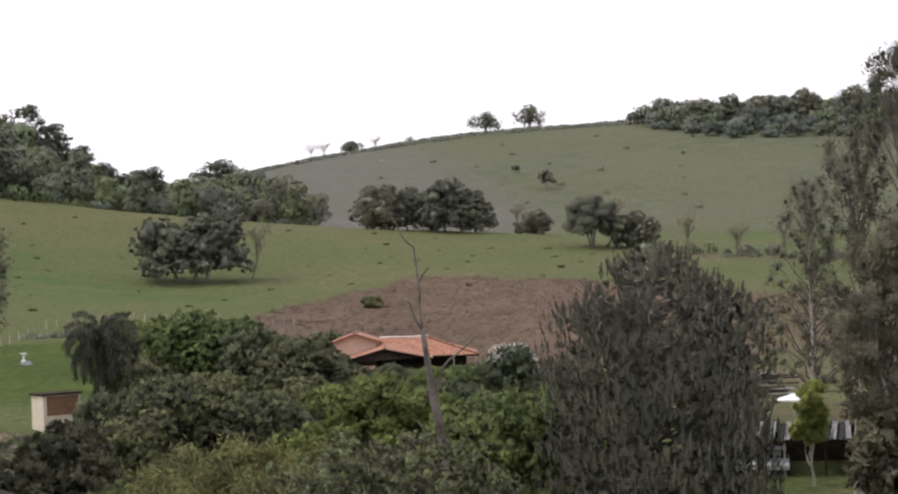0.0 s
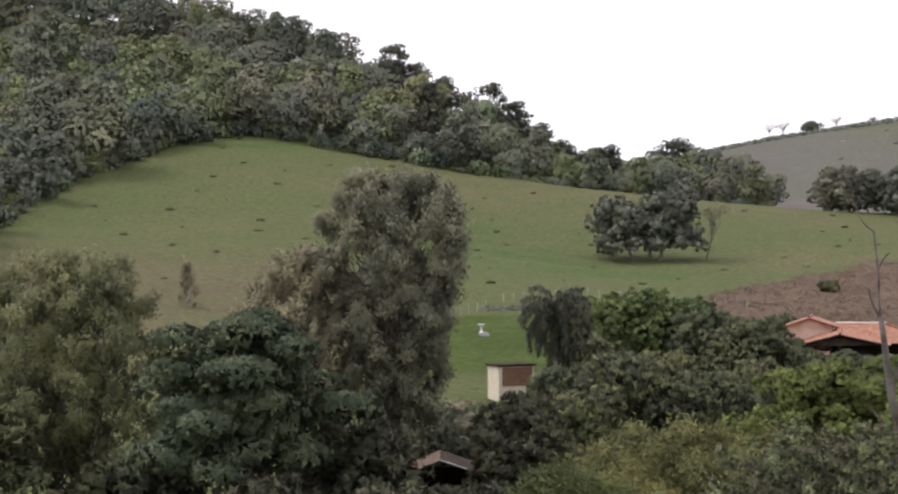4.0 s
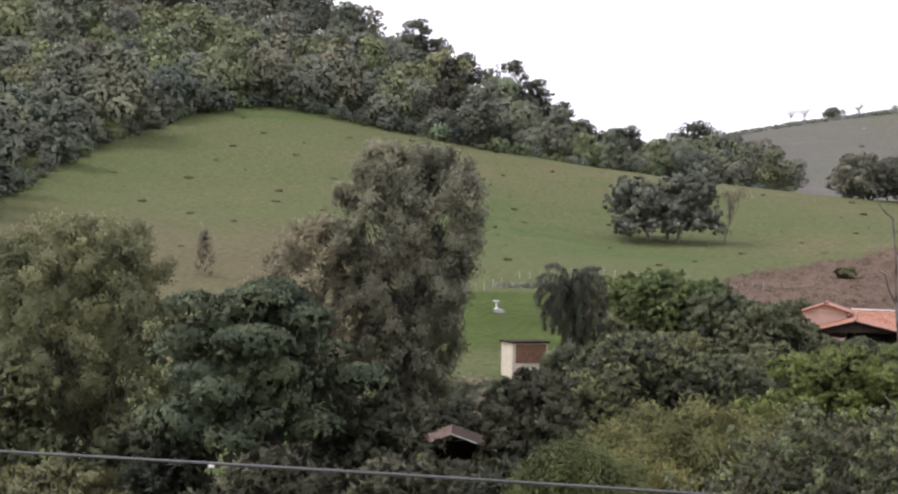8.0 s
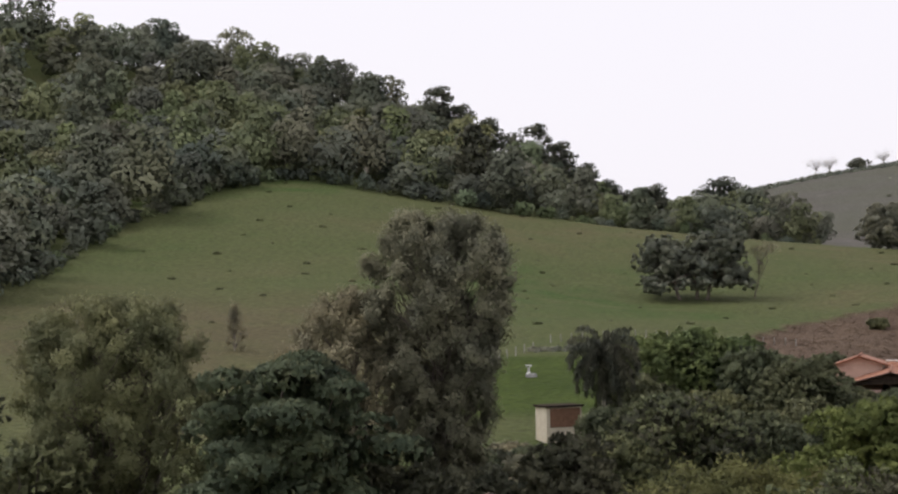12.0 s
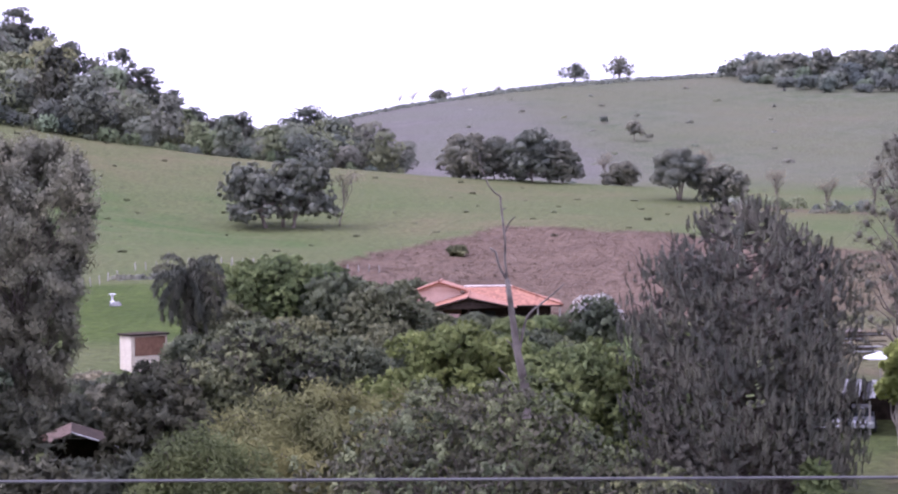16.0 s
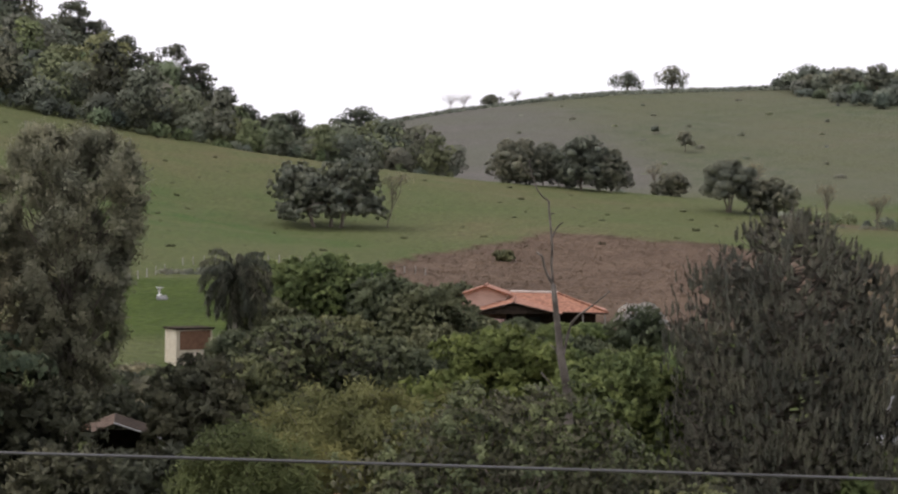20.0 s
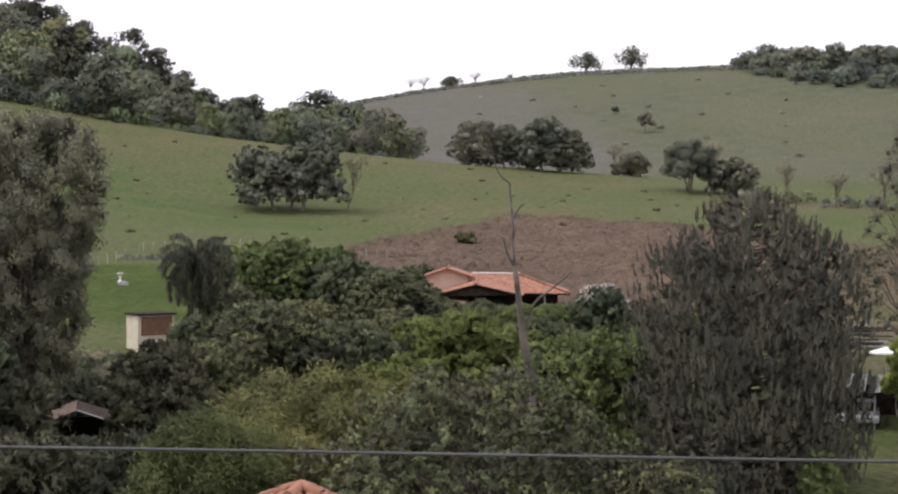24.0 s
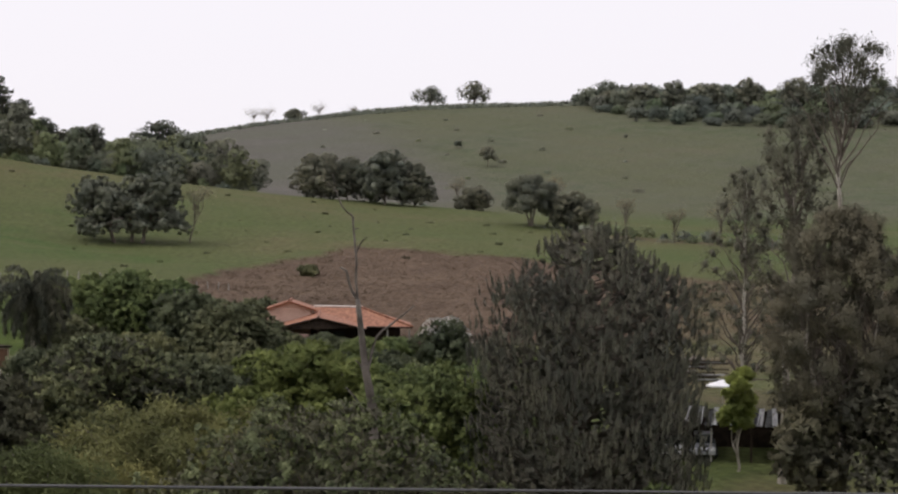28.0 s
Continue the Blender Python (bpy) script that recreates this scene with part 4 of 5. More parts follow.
# The thicket tone here puts the shade under the gums into leaf colour.
UNDER_GUMS = ((16.9, 82, 8.6, 6.5, "thicket", 81), (18.7, 84, 8.6, 6.5, "thicket", 82), (23.9, 84, 8.0, 5.0, "thicket", 83), (25.2, 90, 6.6, 6.0, "gum_light", 84),
              (29.6, 90, 9.6, 7.0, "gum_light", 85), (14.2, 95, 3.3, 4.4, "thicket", 86), (31.7, 130, 11.6, 5.5, "thicket", 87), (31.4, 96, 7.5, 6.0, "gum_light", 88),
              (20.4, 74, 7.2, 8.0, "thicket", 89), (27.6, 82, 5.2, 7.0, "gum_light", 90), (16.4, 70, 7.4, 6.0, "thicket", 91), (13.4, 72, 7.2, 5.0, "thicket", 92))
for b, d, top, w, leaf, s in UNDER_GUMS:
    broad_tree("low bushy tree under the gums", b, d, top, w, 0.2, leaf, int(300 * w), 7, 0.28, 0.4, seed=s, clump=0.45, group="undergrowth trees")
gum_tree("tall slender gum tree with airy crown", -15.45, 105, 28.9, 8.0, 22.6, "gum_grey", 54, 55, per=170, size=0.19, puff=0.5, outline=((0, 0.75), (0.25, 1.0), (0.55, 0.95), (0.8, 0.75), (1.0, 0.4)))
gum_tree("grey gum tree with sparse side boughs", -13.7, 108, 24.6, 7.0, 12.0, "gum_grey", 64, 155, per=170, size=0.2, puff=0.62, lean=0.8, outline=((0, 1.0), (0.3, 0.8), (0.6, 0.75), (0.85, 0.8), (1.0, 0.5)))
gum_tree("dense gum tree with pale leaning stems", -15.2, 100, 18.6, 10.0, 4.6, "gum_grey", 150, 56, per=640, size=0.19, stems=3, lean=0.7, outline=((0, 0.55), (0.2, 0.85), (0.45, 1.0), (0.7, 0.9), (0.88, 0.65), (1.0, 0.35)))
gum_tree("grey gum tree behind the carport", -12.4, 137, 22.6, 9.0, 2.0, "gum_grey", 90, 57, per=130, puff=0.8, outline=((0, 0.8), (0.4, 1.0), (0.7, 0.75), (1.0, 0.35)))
broad_tree("young yellow-green tree beside the carport", -12.3, 111, 8.7, 2.2, 1.9, "young", 1700, 8, 0.22, 0.5, clump=0.3, bark=PALE_BARK, seed=58, lobes=12, thick=0.5)
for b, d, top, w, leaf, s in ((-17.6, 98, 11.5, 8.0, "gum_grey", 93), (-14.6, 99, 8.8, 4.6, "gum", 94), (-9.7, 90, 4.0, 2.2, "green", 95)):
    broad_tree("bushy shrub at the edge of the carport yard", b, d, top, w, 0.2, leaf, int(240 * w), 8, 0.3, 0.4, seed=s, name="shrub")
for b, d, top, w, s in ((13.1, 500, 64.8, 16, 171), (12.3, 500, 59.5, 14, 172), (14.6, 505, 67.0, 14, 173), (16.3, 505, 76.8, 14, 174), (15.5, 505, 71.5, 13, 175), (9.1, 500, 46.0, 13, 176),
                        (6.9, 500, 48.0, 17, 177), (5.6, 490, 43.0, 13, 178), (18.4, 510, 80.5, 12, 179), (21.5, 515, 86.5, 13, 180), (25, 520, 95.0, 12, 181), (29.6, 525, 99.0, 14, 182), (10.2, 500, 44.4, 12, 183), (11.4, 500, 52.6, 13, 196), (10.8, 500, 47.8, 12, 197), (9.5, 500, 42.6, 10, 198), (8.4, 500, 41.2, 10, 199)):
    broad_tree("spreading forest tree standing out against the sky", b, d, top, w, min(6.0, 0.3 * w), "forest_tree", int(80 * w), 7, 0.6, 0.5, seed=s, lobes=16, lobe=0.34, ragged=0.35, flat=0.6, core=0.4, group="skyline forest trees")
for b, d, top, w, leaf, s in ((10.9, 129, 8.0, 5.0, "dark", 184), (13.2, 113, 4.4, 5.0, "thicket", 185), (15.1, 112, 5.6, 5.0, "thicket", 191), (14.7, 126, 5.0, 4.5, "thicket", 192), (15.4, 122, 5.6, 4.5, "dark", 193), (13.1, 131, 4.5, 4.0, "dark", 194), (14.0, 134, 4.4, 3.6, "gum", 195), (12.4, 124, 5.2, 4.0, "dark", 186), (13.6, 125, 4.6, 4.0, "gum", 187), (12.0, 104, 5.2, 6.0, "dark", 188), (14.2, 118, 3.6, 4.0, "gum", 189)):
    broad_tree("bushy shrub on the bank below the shed", b, d, top, w, 0.1, leaf, int(330 * w), 7, 0.26, 0.45, seed=s, name="shrub", group="bank shrubs")
meadow_tree(7.84, 280)
for b, d, top, w, n, s in ((1.62, 372, 33.2, 13.4, 26, 62), (0.75, 374, 32.4, 11.0, 18, 162), (-0.5, 367, 34.0, 13.6, 28, 63), (-1.5, 367, 31.0, 9.0, 16, 163), (-6.7, 335, 25.0, 9.5, 18, 65), (-3.5, 372, 26.6, 7.5, 14, 66)):
    broad_tree("dark round-crowned tree on the pasture", b, d, top, w, -0.6, "pasture", int(520 * w), 6, 0.34, 0.6, seed=s, lobes=n, ragged=0.4, lobe=0.3, clump=0.6, depth=0.25, group="pasture trees")
broad_tree("spreading dark tree with several trunks on the pasture", -5.35, 335, 28.8, 12.0, 1.2, "pasture", 4600, 6, 0.36, 0.55, seed=64, stems=3, ragged=0.3, lobe=0.3, flat=0.6, group="pasture trees")
for b, d, top, w, leaf, s in ((1.99, 240, 11.9, 3.0, "gum_light", 261), (3.5, 194, 9.0, 4.2, "dark", 262), (4.3, 190, 8.2, 3.4, "dark", 263)):
    broad_tree("low shrub growing in the dry field", b, d, top, w, 0.1, leaf, int(240 * w), 6, 0.26, 0.45, seed=s, lobes=12, clump=0.35, name="shrub", group="field shrubs")
broad_tree("small sparse tree on the far hillside", -2.9, 600, 48.6, 3.6, 0.8, "pasture", 260, 5, 0.45, 0.5, seed=167, lobes=9, ragged=0.3, group="pasture trees")
broad_tree("small sparse tree on the far hillside", -3.9, 560, 45.2, 6.5, 1.5, "pasture", 420, 5, 0.45, 0.5, seed=67, ragged=0.3, group="pasture trees")
for b, d, top, w, s in ((-1.94, 750, 79.3, 16, 71), (-3.44, 750, 82.3, 16.5, 72), (2.53, 750, 68.2, 11, 73)):
    broad_tree("spreading tree on the skyline", b, d, top + 0.5, w, 0.4, "pasture", 1000, 7, 0.5, 0.5, seed=s, ragged=0.35, lobe=0.27, flat=0.95, core=0.3, thick=2.0, group="skyline trees")

for b, d, top, w, s in ((-7.9, 715, 76.5, 12, 271), (-9.0, 700, 78.0, 15, 272), (-10.0, 690, 78.6, 12, 273), (-12.4, 690, 79.6, 12, 274), (-11.2, 690, 78.0, 14, 275), (-14.0, 690, 80.0, 15, 276)):
    broad_tree("dark spreading tree on the wooded ridge", b, d, top, w, 1.5, "pasture", 700, 7, 0.65, 0.5, seed=s, ragged=0.32, lobe=0.32, flat=0.7, group="ridge trees")

# ---------------------------------------------------------------- buildings
CREAM = plain("cream paint", (0.66, 0.58, 0.44), (0.75, 0.68, 0.54), 1.5, 0.85)
PINK = plain("pink plaster", (0.55, 0.38, 0.3), (0.64, 0.46, 0.37), 1.0, 0.9)
ROOF = plain("clay roof tiles", (0.2, 0.08, 0.046), (0.38, 0.178, 0.105), 2.6, 0.8, 0, 0.4, 6.0)
DARK_WOOD = plain("dark timber", (0.03, 0.024, 0.02), (0.06, 0.045, 0.035), 2.0, 0.95, sheen=0.05)
RED_BRICK = plain("brick", (0.2, 0.105, 0.065), (0.27, 0.15, 0.095), 3.0, 0.9)
WHITE = plain("white paint", (0.74, 0.74, 0.74), (0.82, 0.82, 0.82), 1.0, 0.6)
CABLE = plain("cable", (0.07, 0.07, 0.072), (0.1, 0.1, 0.104), 1.0, 0.6)


GLASS = plain("dark glass", (0.03, 0.035, 0.04), (0.05, 0.055, 0.06), 1, 0.08)
POST = plain("whitewashed post", (0.26, 0.25, 0.22), (0.4, 0.38, 0.34), 2.0, 0.9)
CAP = plain("pale ridge cap", (0.5, 0.42, 0.37), (0.66, 0.58, 0.52), 2.0, 0.85)


def house():
    x, y, _ = spot(1.0, 180)
    ob = thing("house", "low house with terracotta roof, pink wall and dark veranda", "house", (x, y, 4.15))
    part("wall", box(-7.5, -2.9, 3.0, 8.0, -0.3, 4.3), PINK, ob, "pink plastered wall")
    bm = bmesh.new()
    ring = [bm.verts.new(c) for c in ((-7.5, 3.0, 4.3), (-2.9, 3.0, 4.3), (-5.2, 3.0, 5.05))]
    bm.faces.new(ring)
    for f in bmesh.ops.extrude_face_region(bm, geom=bm.faces[:])["geom"]:
        if isinstance(f, bmesh.types.BMVert):
            f.co.y += 5.0
    bmesh.ops.recalc_face_normals(bm, faces=bm.faces[:])
    part("gable_wall", bm, PINK, ob, "pink plastered gable")
    part("side_wall", box(-7.55, -3.0, -0.4, 2.99, -0.3, 1.9), PINK, ob, "pink plastered wall")
    # The shade under the veranda roof is put into this wall's dark colour.
    part("veranda_wall", box(-2.9, 6.6, 3.2, 8.0, -0.3, 2.7), DARK_WOOD, ob, "veranda back wall coloured dark as shade")
    part("window", box(-0.4, 0.7, 3.13, 3.19, 0.9, 2.0), GLASS, ob)
    part("door", box(2.4, 3.3, 3.13, 3.19, -0.1, 2.0), DARK_WOOD, ob)
    # Dark infill stands for the shaded opening under the front gable.
    bm = bmesh.new()
    tri = [bm.verts.new(c) for c in ((-5.6, -1.2, 2.4), (1.9, -1.2, 2.6), (-2, -1.2, 3.5))]
    bm.faces.new(tri)
    for f in bmesh.ops.extrude_face_region(bm, geom=bm.faces[:])["geom"]:
        if isinstance(f, bmesh.types.BMVert):
            f.co.y += 0.12
    bmesh.ops.recalc_face_normals(bm, faces=bm.faces[:])
    part("gable_board", bm, DARK_WOOD, ob)
    part("roof", slab([(-2, -1.6, 3.7), (-2, 4, 4.1), (-7.75, 4, 2.35), (-7.75, -1.6, 2.15)], 0.16), ROOF, ob, "front gable slope of clay tiles")
    part("roof", slab([(-2, -1.6, 3.7), (3, -1.6, 2.6), (3, 4, 3.0), (-2, 4, 4.1)], 0.16), ROOF, ob, "front gable slope of clay tiles")
    part("roof", slab([(-3, 0.6, 2.72), (7.8, 0.6, 2.72), (2.4, 5, 4.5), (-2.5, 5, 4.5)], 0.16), ROOF, ob)
    part("roof", slab([(7.8, 0.6, 2.72), (7.8, 9.4, 2.72), (2.4, 5, 4.5)], 0.16), ROOF, ob, "hipped end of clay tiles")
    part("roof", slab([(-2.5, 5, 4.5), (2.4, 5, 4.5), (7.8, 9.4, 2.72), (-3, 9.4, 2.72)], 0.16), ROOF, ob)
    part("roof", slab([(-7.9, 2.5, 4.25), (-5.2, 2.5, 5.2), (-5.2, 8.4, 5.2), (-7.9, 8.4, 4.25)], 0.13), ROOF, ob)
    part("roof", slab([(-5.2, 2.5, 5.2), (-2.4, 2.5, 4.3), (-2.4, 8.4, 4.3), (-5.2, 8.4, 5.2)], 0.13), ROOF, ob)
    for line in ([(-2.6, 5, 4.54, 0.14), (2.5, 5, 4.54, 0.14)], [(-5.2, 2.4, 5.22, 0.13), (-5.2, 8.4, 5.22, 0.13)], [(-2, -1.65, 3.72, 0.12), (-2, 4, 4.12, 0.12)],
                 [(2.4, 5, 4.54, 0.12), (7.8, 0.6, 2.76, 0.12)], [(-7.9, 2.45, 4.2, 0.09), (-5.2, 2.45, 5.14, 0.09)], [(-5.2, 2.45, 5.14, 0.09), (-2.4, 2.45, 4.24, 0.09)]):
        v, t = tubes([line], 8)
        child("ridge_cap", mesh_np("ridge_cap", v, t, CAP if line[0][1] == line[1][1] == 5 else ROOF, True), ob)
    for a, c in (((-7.75, -1.62, 2.1), (-2, -1.62, 3.62)), ((-2, -1.62, 3.62), (3, -1.62, 2.52)), ((3, 0.58, 2.64), (7.8, 0.58, 2.64))):
        v, t = tubes([[(*a, 0.09), (*c, 0.09)]], 4)
        child("fascia", mesh_np("fascia", v, t, DARK_WOOD), ob)
    for px, py in ((-7.4, -1.3), (-2.0, -1.3), (2.7, -1.3), (5.2, 0.8), (7.5, 0.8)):
        part("post", box(px - 0.08, px + 0.08, py - 0.08, py + 0.08, -0.3, 2.45), POST if px > 5 else DARK_WOOD, ob)


house()


def shed():
    ob = thing("shed", "small cream shed with a brick panel and flat roof", "shed", (*spot(12.45, 140)[:2], 4.95), turn=40)
    part("wall", box(-1.4, 1.8, -1.0, 1.0, -0.9, 2.3, 0.02), CREAM, ob)
    part("panel", box(-1.1, 1.6, -1.05, -0.98, 0.7, 2.2), RED_BRICK, ob)
    part("roof", box(-1.55, 1.95, -1.15, 1.15, 2.3, 2.45, 0.02), DARK_WOOD, ob)


shed()


WORN = plain("worn tan tiles", (0.08, 0.055, 0.042), (0.16, 0.12, 0.095), 3.0, 0.95, 0, 0.4, sheen=0.05)
OLD = plain("old grey sheet", (0.04, 0.04, 0.04), (0.1, 0.1, 0.098), 3.0, 0.95, sheen=0.1)
SHEET = plain("fibre cement sheet", (0.3, 0.3, 0.3), (0.5, 0.5, 0.5), 1.5, 0.9)
METAL = plain("silver car paint", (0.45, 0.46, 0.48), (0.55, 0.56, 0.58), 1.0, 0.35, 0.6)
TYRE = plain("rubber", (0.02, 0.02, 0.02), (0.035, 0.035, 0.035), 4, 0.9)
STONE = plain("pale stone", (0.17, 0.17, 0.165), (0.3, 0.3, 0.285), 1.5, 0.9, 0, 0.4)
LAMP = plain("pale lens", (0.75, 0.75, 0.74), (0.85, 0.85, 0.84), 1, 0.1)


def carport():
    ob = thing("carport", "open carport with patched grey fibre sheets on posts", "carport", spot(-11.4, 116.5), turn=-11)
    rng = np.random.default_rng(3)
    for i in range(22):
        x, pale = -5.4 + i * 0.49, i % 2 == 1 and i > 3
        bm = bmesh.new()
        lift, slip = rng.uniform(-0.03, 0.05) + 0.05 * pale, rng.uniform(0.1, 0.5)
        for j in range(7):
            u = j / 6
            for y, zz, sx in ((-2.7, 2.25, 0), (3.0, 2.85, slip)):
                bm.verts.new((x + u * (0.36 if pale else 0.6) + sx, y, zz + 0.04 * math.cos(u * 4 * math.pi) + lift))
        bm.verts.ensure_lookup_table()
        for j in range(6):
            bm.faces.new([bm.verts[k] for k in (2 * j, 2 * j + 2, 2 * j + 3, 2 * j + 1)])
        bmesh.ops.solidify(bm, geom=bm.faces[:], thickness=0.03)
        part("roof_sheet", bm, SHEET if pale else OLD, ob, "pale fibre sheet" if pale else "dark weathered sheet")
    # Dark colour of the back wall imitates the shade under the roof.
    part("back_wall", box(-5.3, 5.3, 2.8, 2.95, -0.3, 2.75), DARK_WOOD, ob)
    part("side_wall", box(5.15, 5.3, -2.0, 2.79, -0.3, 2.25), PINK, ob)
    part("beam", box(-5.3, 5.3, -2.4, -2.25, 2.05, 2.2), DARK_WOOD, ob)
    for x in (-5.2, -2.6, 0.0, 2.6, 5.2):
        part("post", box(x - 0.07, x + 0.07, -2.42, -2.23, -0.3, 2.04, 0.01), POST if x == 0 else DARK_WOOD, ob)


carport()


def car(label, at, turn, paint, group):
    """A small hatchback, nose towards -y."""
    ob = thing("car", label, "car", at, group, turn=turn)
    bm = bmesh.new()
    rings = ((-1.95, 0.45, 0.62, 0.7), (-1.85, 0.3, 0.8, 0.8), (-1.0, 0.25, 0.95, 0.84), (-0.5, 0.25, 1.0, 0.84), (1.6, 0.25, 1.0, 0.84), (1.95, 0.3, 0.95, 0.78))
    rows = [[bm.verts.new(c) for c in ((-w, y, z0), (-w, y, (z0 + z1) / 2), (-w * 0.92, y, z1), (w * 0.92, y, z1), (w, y, (z0 + z1) / 2), (w, y, z0))] for y, z0, z1, w in rings]
    for a, b in zip(rows, rows[1:]):
        for k in range(6):
            bm.faces.new((a[k], a[(k + 1) % 6], b[(k + 1) % 6], b[k]))
    bm.faces.new(rows[0][::-1])
    bm.faces.new(rows[-1])
    bmesh.ops.recalc_face_normals(bm, faces=bm.faces[:])
    bmesh.ops.bevel(bm, geom=bm.edges[:], offset=0.04, segments=2, affect="EDGES")
    part("body", bm, paint, ob)
    bm = bmesh.new()
    low = [bm.verts.new(c) for c in ((-0.76, -0.95, 0.96), (0.76, -0.95, 0.96), (0.76, 1.85, 0.96), (-0.76, 1.85, 0.96))]
    top = [bm.verts.new(c) for c in ((-0.6, -0.25, 1.44), (0.6, -0.25, 1.44), (0.6, 1.45, 1.46), (-0.6, 1.45, 1.46))]
    for k in range(4):
        bm.faces.new((low[k], low[(k + 1) % 4], top[(k + 1) % 4], top[k]))
    part("windows", bm, GLASS, ob, "dark windscreen and side windows")
    part("roof", box(-0.62, 0.62, -0.28, 1.48, 1.44, 1.5, 0.02), paint, ob)
    part("bumper", box(-0.78, 0.78, -2.03, -1.9, 0.33, 0.52, 0.03), paint, ob)
    part("grille", box(-0.4, 0.4, -1.975, -1.945, 0.54, 0.62), TYRE, ob)
    for s in (-1, 1):
        part("headlight", box(s * 0.62 - 0.14, s * 0.62 + 0.14, -1.99, -1.86, 0.6, 0.74, 0.02), LAMP, ob, "pale headlight")
        for y in (-1.25, 1.25):
            v, t = tubes([[(s * 0.7, y, 0.3, 0.3), (s * 0.86, y, 0.3, 0.3)]], 16)
            wheel = child("wheel", mesh_np("wheel", v, t, TYRE, True), ob)
            v, t = tubes([[(s * 0.84, y, 0.3, 0.18), (s * 0.875, y, 0.3, 0.17)]], 12)
            child("rim", mesh_np("rim", v, t, METAL, True), wheel)
    return ob


car("silver hatchback parked nose-out under the carport", spot(-11.15, 116), -11, METAL, "parked cars")
car("white hatchback parked in the shade of the carport", spot(-10.1, 116), -10, WHITE, "parked cars")


def umbrella():
    ob = thing("patio_umbrella", "open white patio umbrella on a pole", "umbrella", spot(-11.75, 127))
    rise = 6.45 - ob.location.z
    v, t = tubes([[(0, 0, -0.1, 0.025), (0, 0, rise, 0.02)]], 8)
    child("pole", mesh_np("pole", v, t, POST, True), ob)
    bm = bmesh.new()
    tip = bm.verts.new((0, 0, rise))
    edge = [bm.verts.new((1.2 * math.cos(k * math.pi / 4), 1.2 * math.sin(k * math.pi / 4), rise - 0.38)) for k in range(8)]
    skirt = [bm.verts.new((1.21 * math.cos(k * math.pi / 4), 1.21 * math.sin(k * math.pi / 4), rise - 0.5)) for k in range(8)]
    for k in range(8):
        bm.faces.new((tip, edge[k], edge[(k + 1) % 8]))
        bm.faces.new((edge[k], skirt[k], skirt[(k + 1) % 8], edge[(k + 1) % 8]))
    part("canopy", bm, WHITE, ob, "white cloth canopy")


umbrella()


def statue():
    ob = new("garden_statue")
    x, y, z = spot(13.35, 172)
    bm = bmesh.new()
    ring = []
    for r, h in ((0.34, 0), (0.34, 0.1), (0.2, 0.16), (0.13, 0.3), (0.12, 0.75), (0.2, 0.86), (0.42, 0.95), (0.44, 1.04), (0.3, 1.07)):
        ring.append([bm.verts.new((r * math.cos(k * math.pi / 6), r * math.sin(k * math.pi / 6), h)) for k in range(12)])
    for a, b in zip(ring, ring[1:]):
        for k in range(12):
            bm.faces.new((a[k], a[(k + 1) % 12], b[(k + 1) % 12], b[k]))
    bm.faces.new(ring[-1])
    me = bpy.data.meshes.new("garden_statue")
    bm.to_mesh(me)
    bm.free()
    me.materials.append(WHITE)
    bpy.data.objects.remove(ob)
    ob = new("garden_statue", me)
    ob.matrix_basis = pose(x, y, z + 0.3) @ Matrix.Scale(0.82, 4)
    tagged(ob, "white garden pedestal standing on a pale boulder", "statue")
    bm = bmesh.new()
    bmesh.ops.create_icosphere(bm, subdivisions=3, radius=1.0)
    for v in bm.verts:
        v.co = v.co * (1 + 0.15 * noise.noise(v.co * 1.7))
        v.co = Vector((v.co.x * 0.62, v.co.y * 0.5, max(-0.3, min(v.co.z, 0.85)) * 0.45))
    me = bpy.data.meshes.new("boulder")
    bm.to_mesh(me)
    bm.free()
    me.materials.append(STONE)
    ob = new("boulder", me)
    ob.matrix_basis = pose(x + 0.3, y, z)
    tagged(ob, "pale grey boulder on the lawn", "boulder")


statue()


def fence_posts():
    v, t = tubes([[(0, 0, -0.2, 0.07), (0.02, 0, 0.5, 0.06), (0, 0.01, 0.95, 0.05)]], 7)
    me = mesh_np("fence_post", v, t, POST, True)
    rng = np.random.default_rng(4)
    rows = [(14.6, 180, 13.2, 190, 6), (12.6, 198, 4.6, 214, 24)]
    for b0, d0, b1, d1, n in rows:
        for i in range(n):
            u = i / (n - 1)
            x, y, z = spot(b0 + (b1 - b0) * u, d0 + (d1 - d0) * u + rng.uniform(-0.4, 0.4))
            if n > 6 and rng.random() < 0.25:
                continue
            ob = new("fence_post", me)
            ob.matrix_basis = pose(x, y, z, rng.uniform(-4, 4), rng.uniform(-5, 5), rng.uniform(0, 360))
            tagged(ob, "weathered pale wooden fence post in the pasture", "post", "fence posts")


fence_posts()


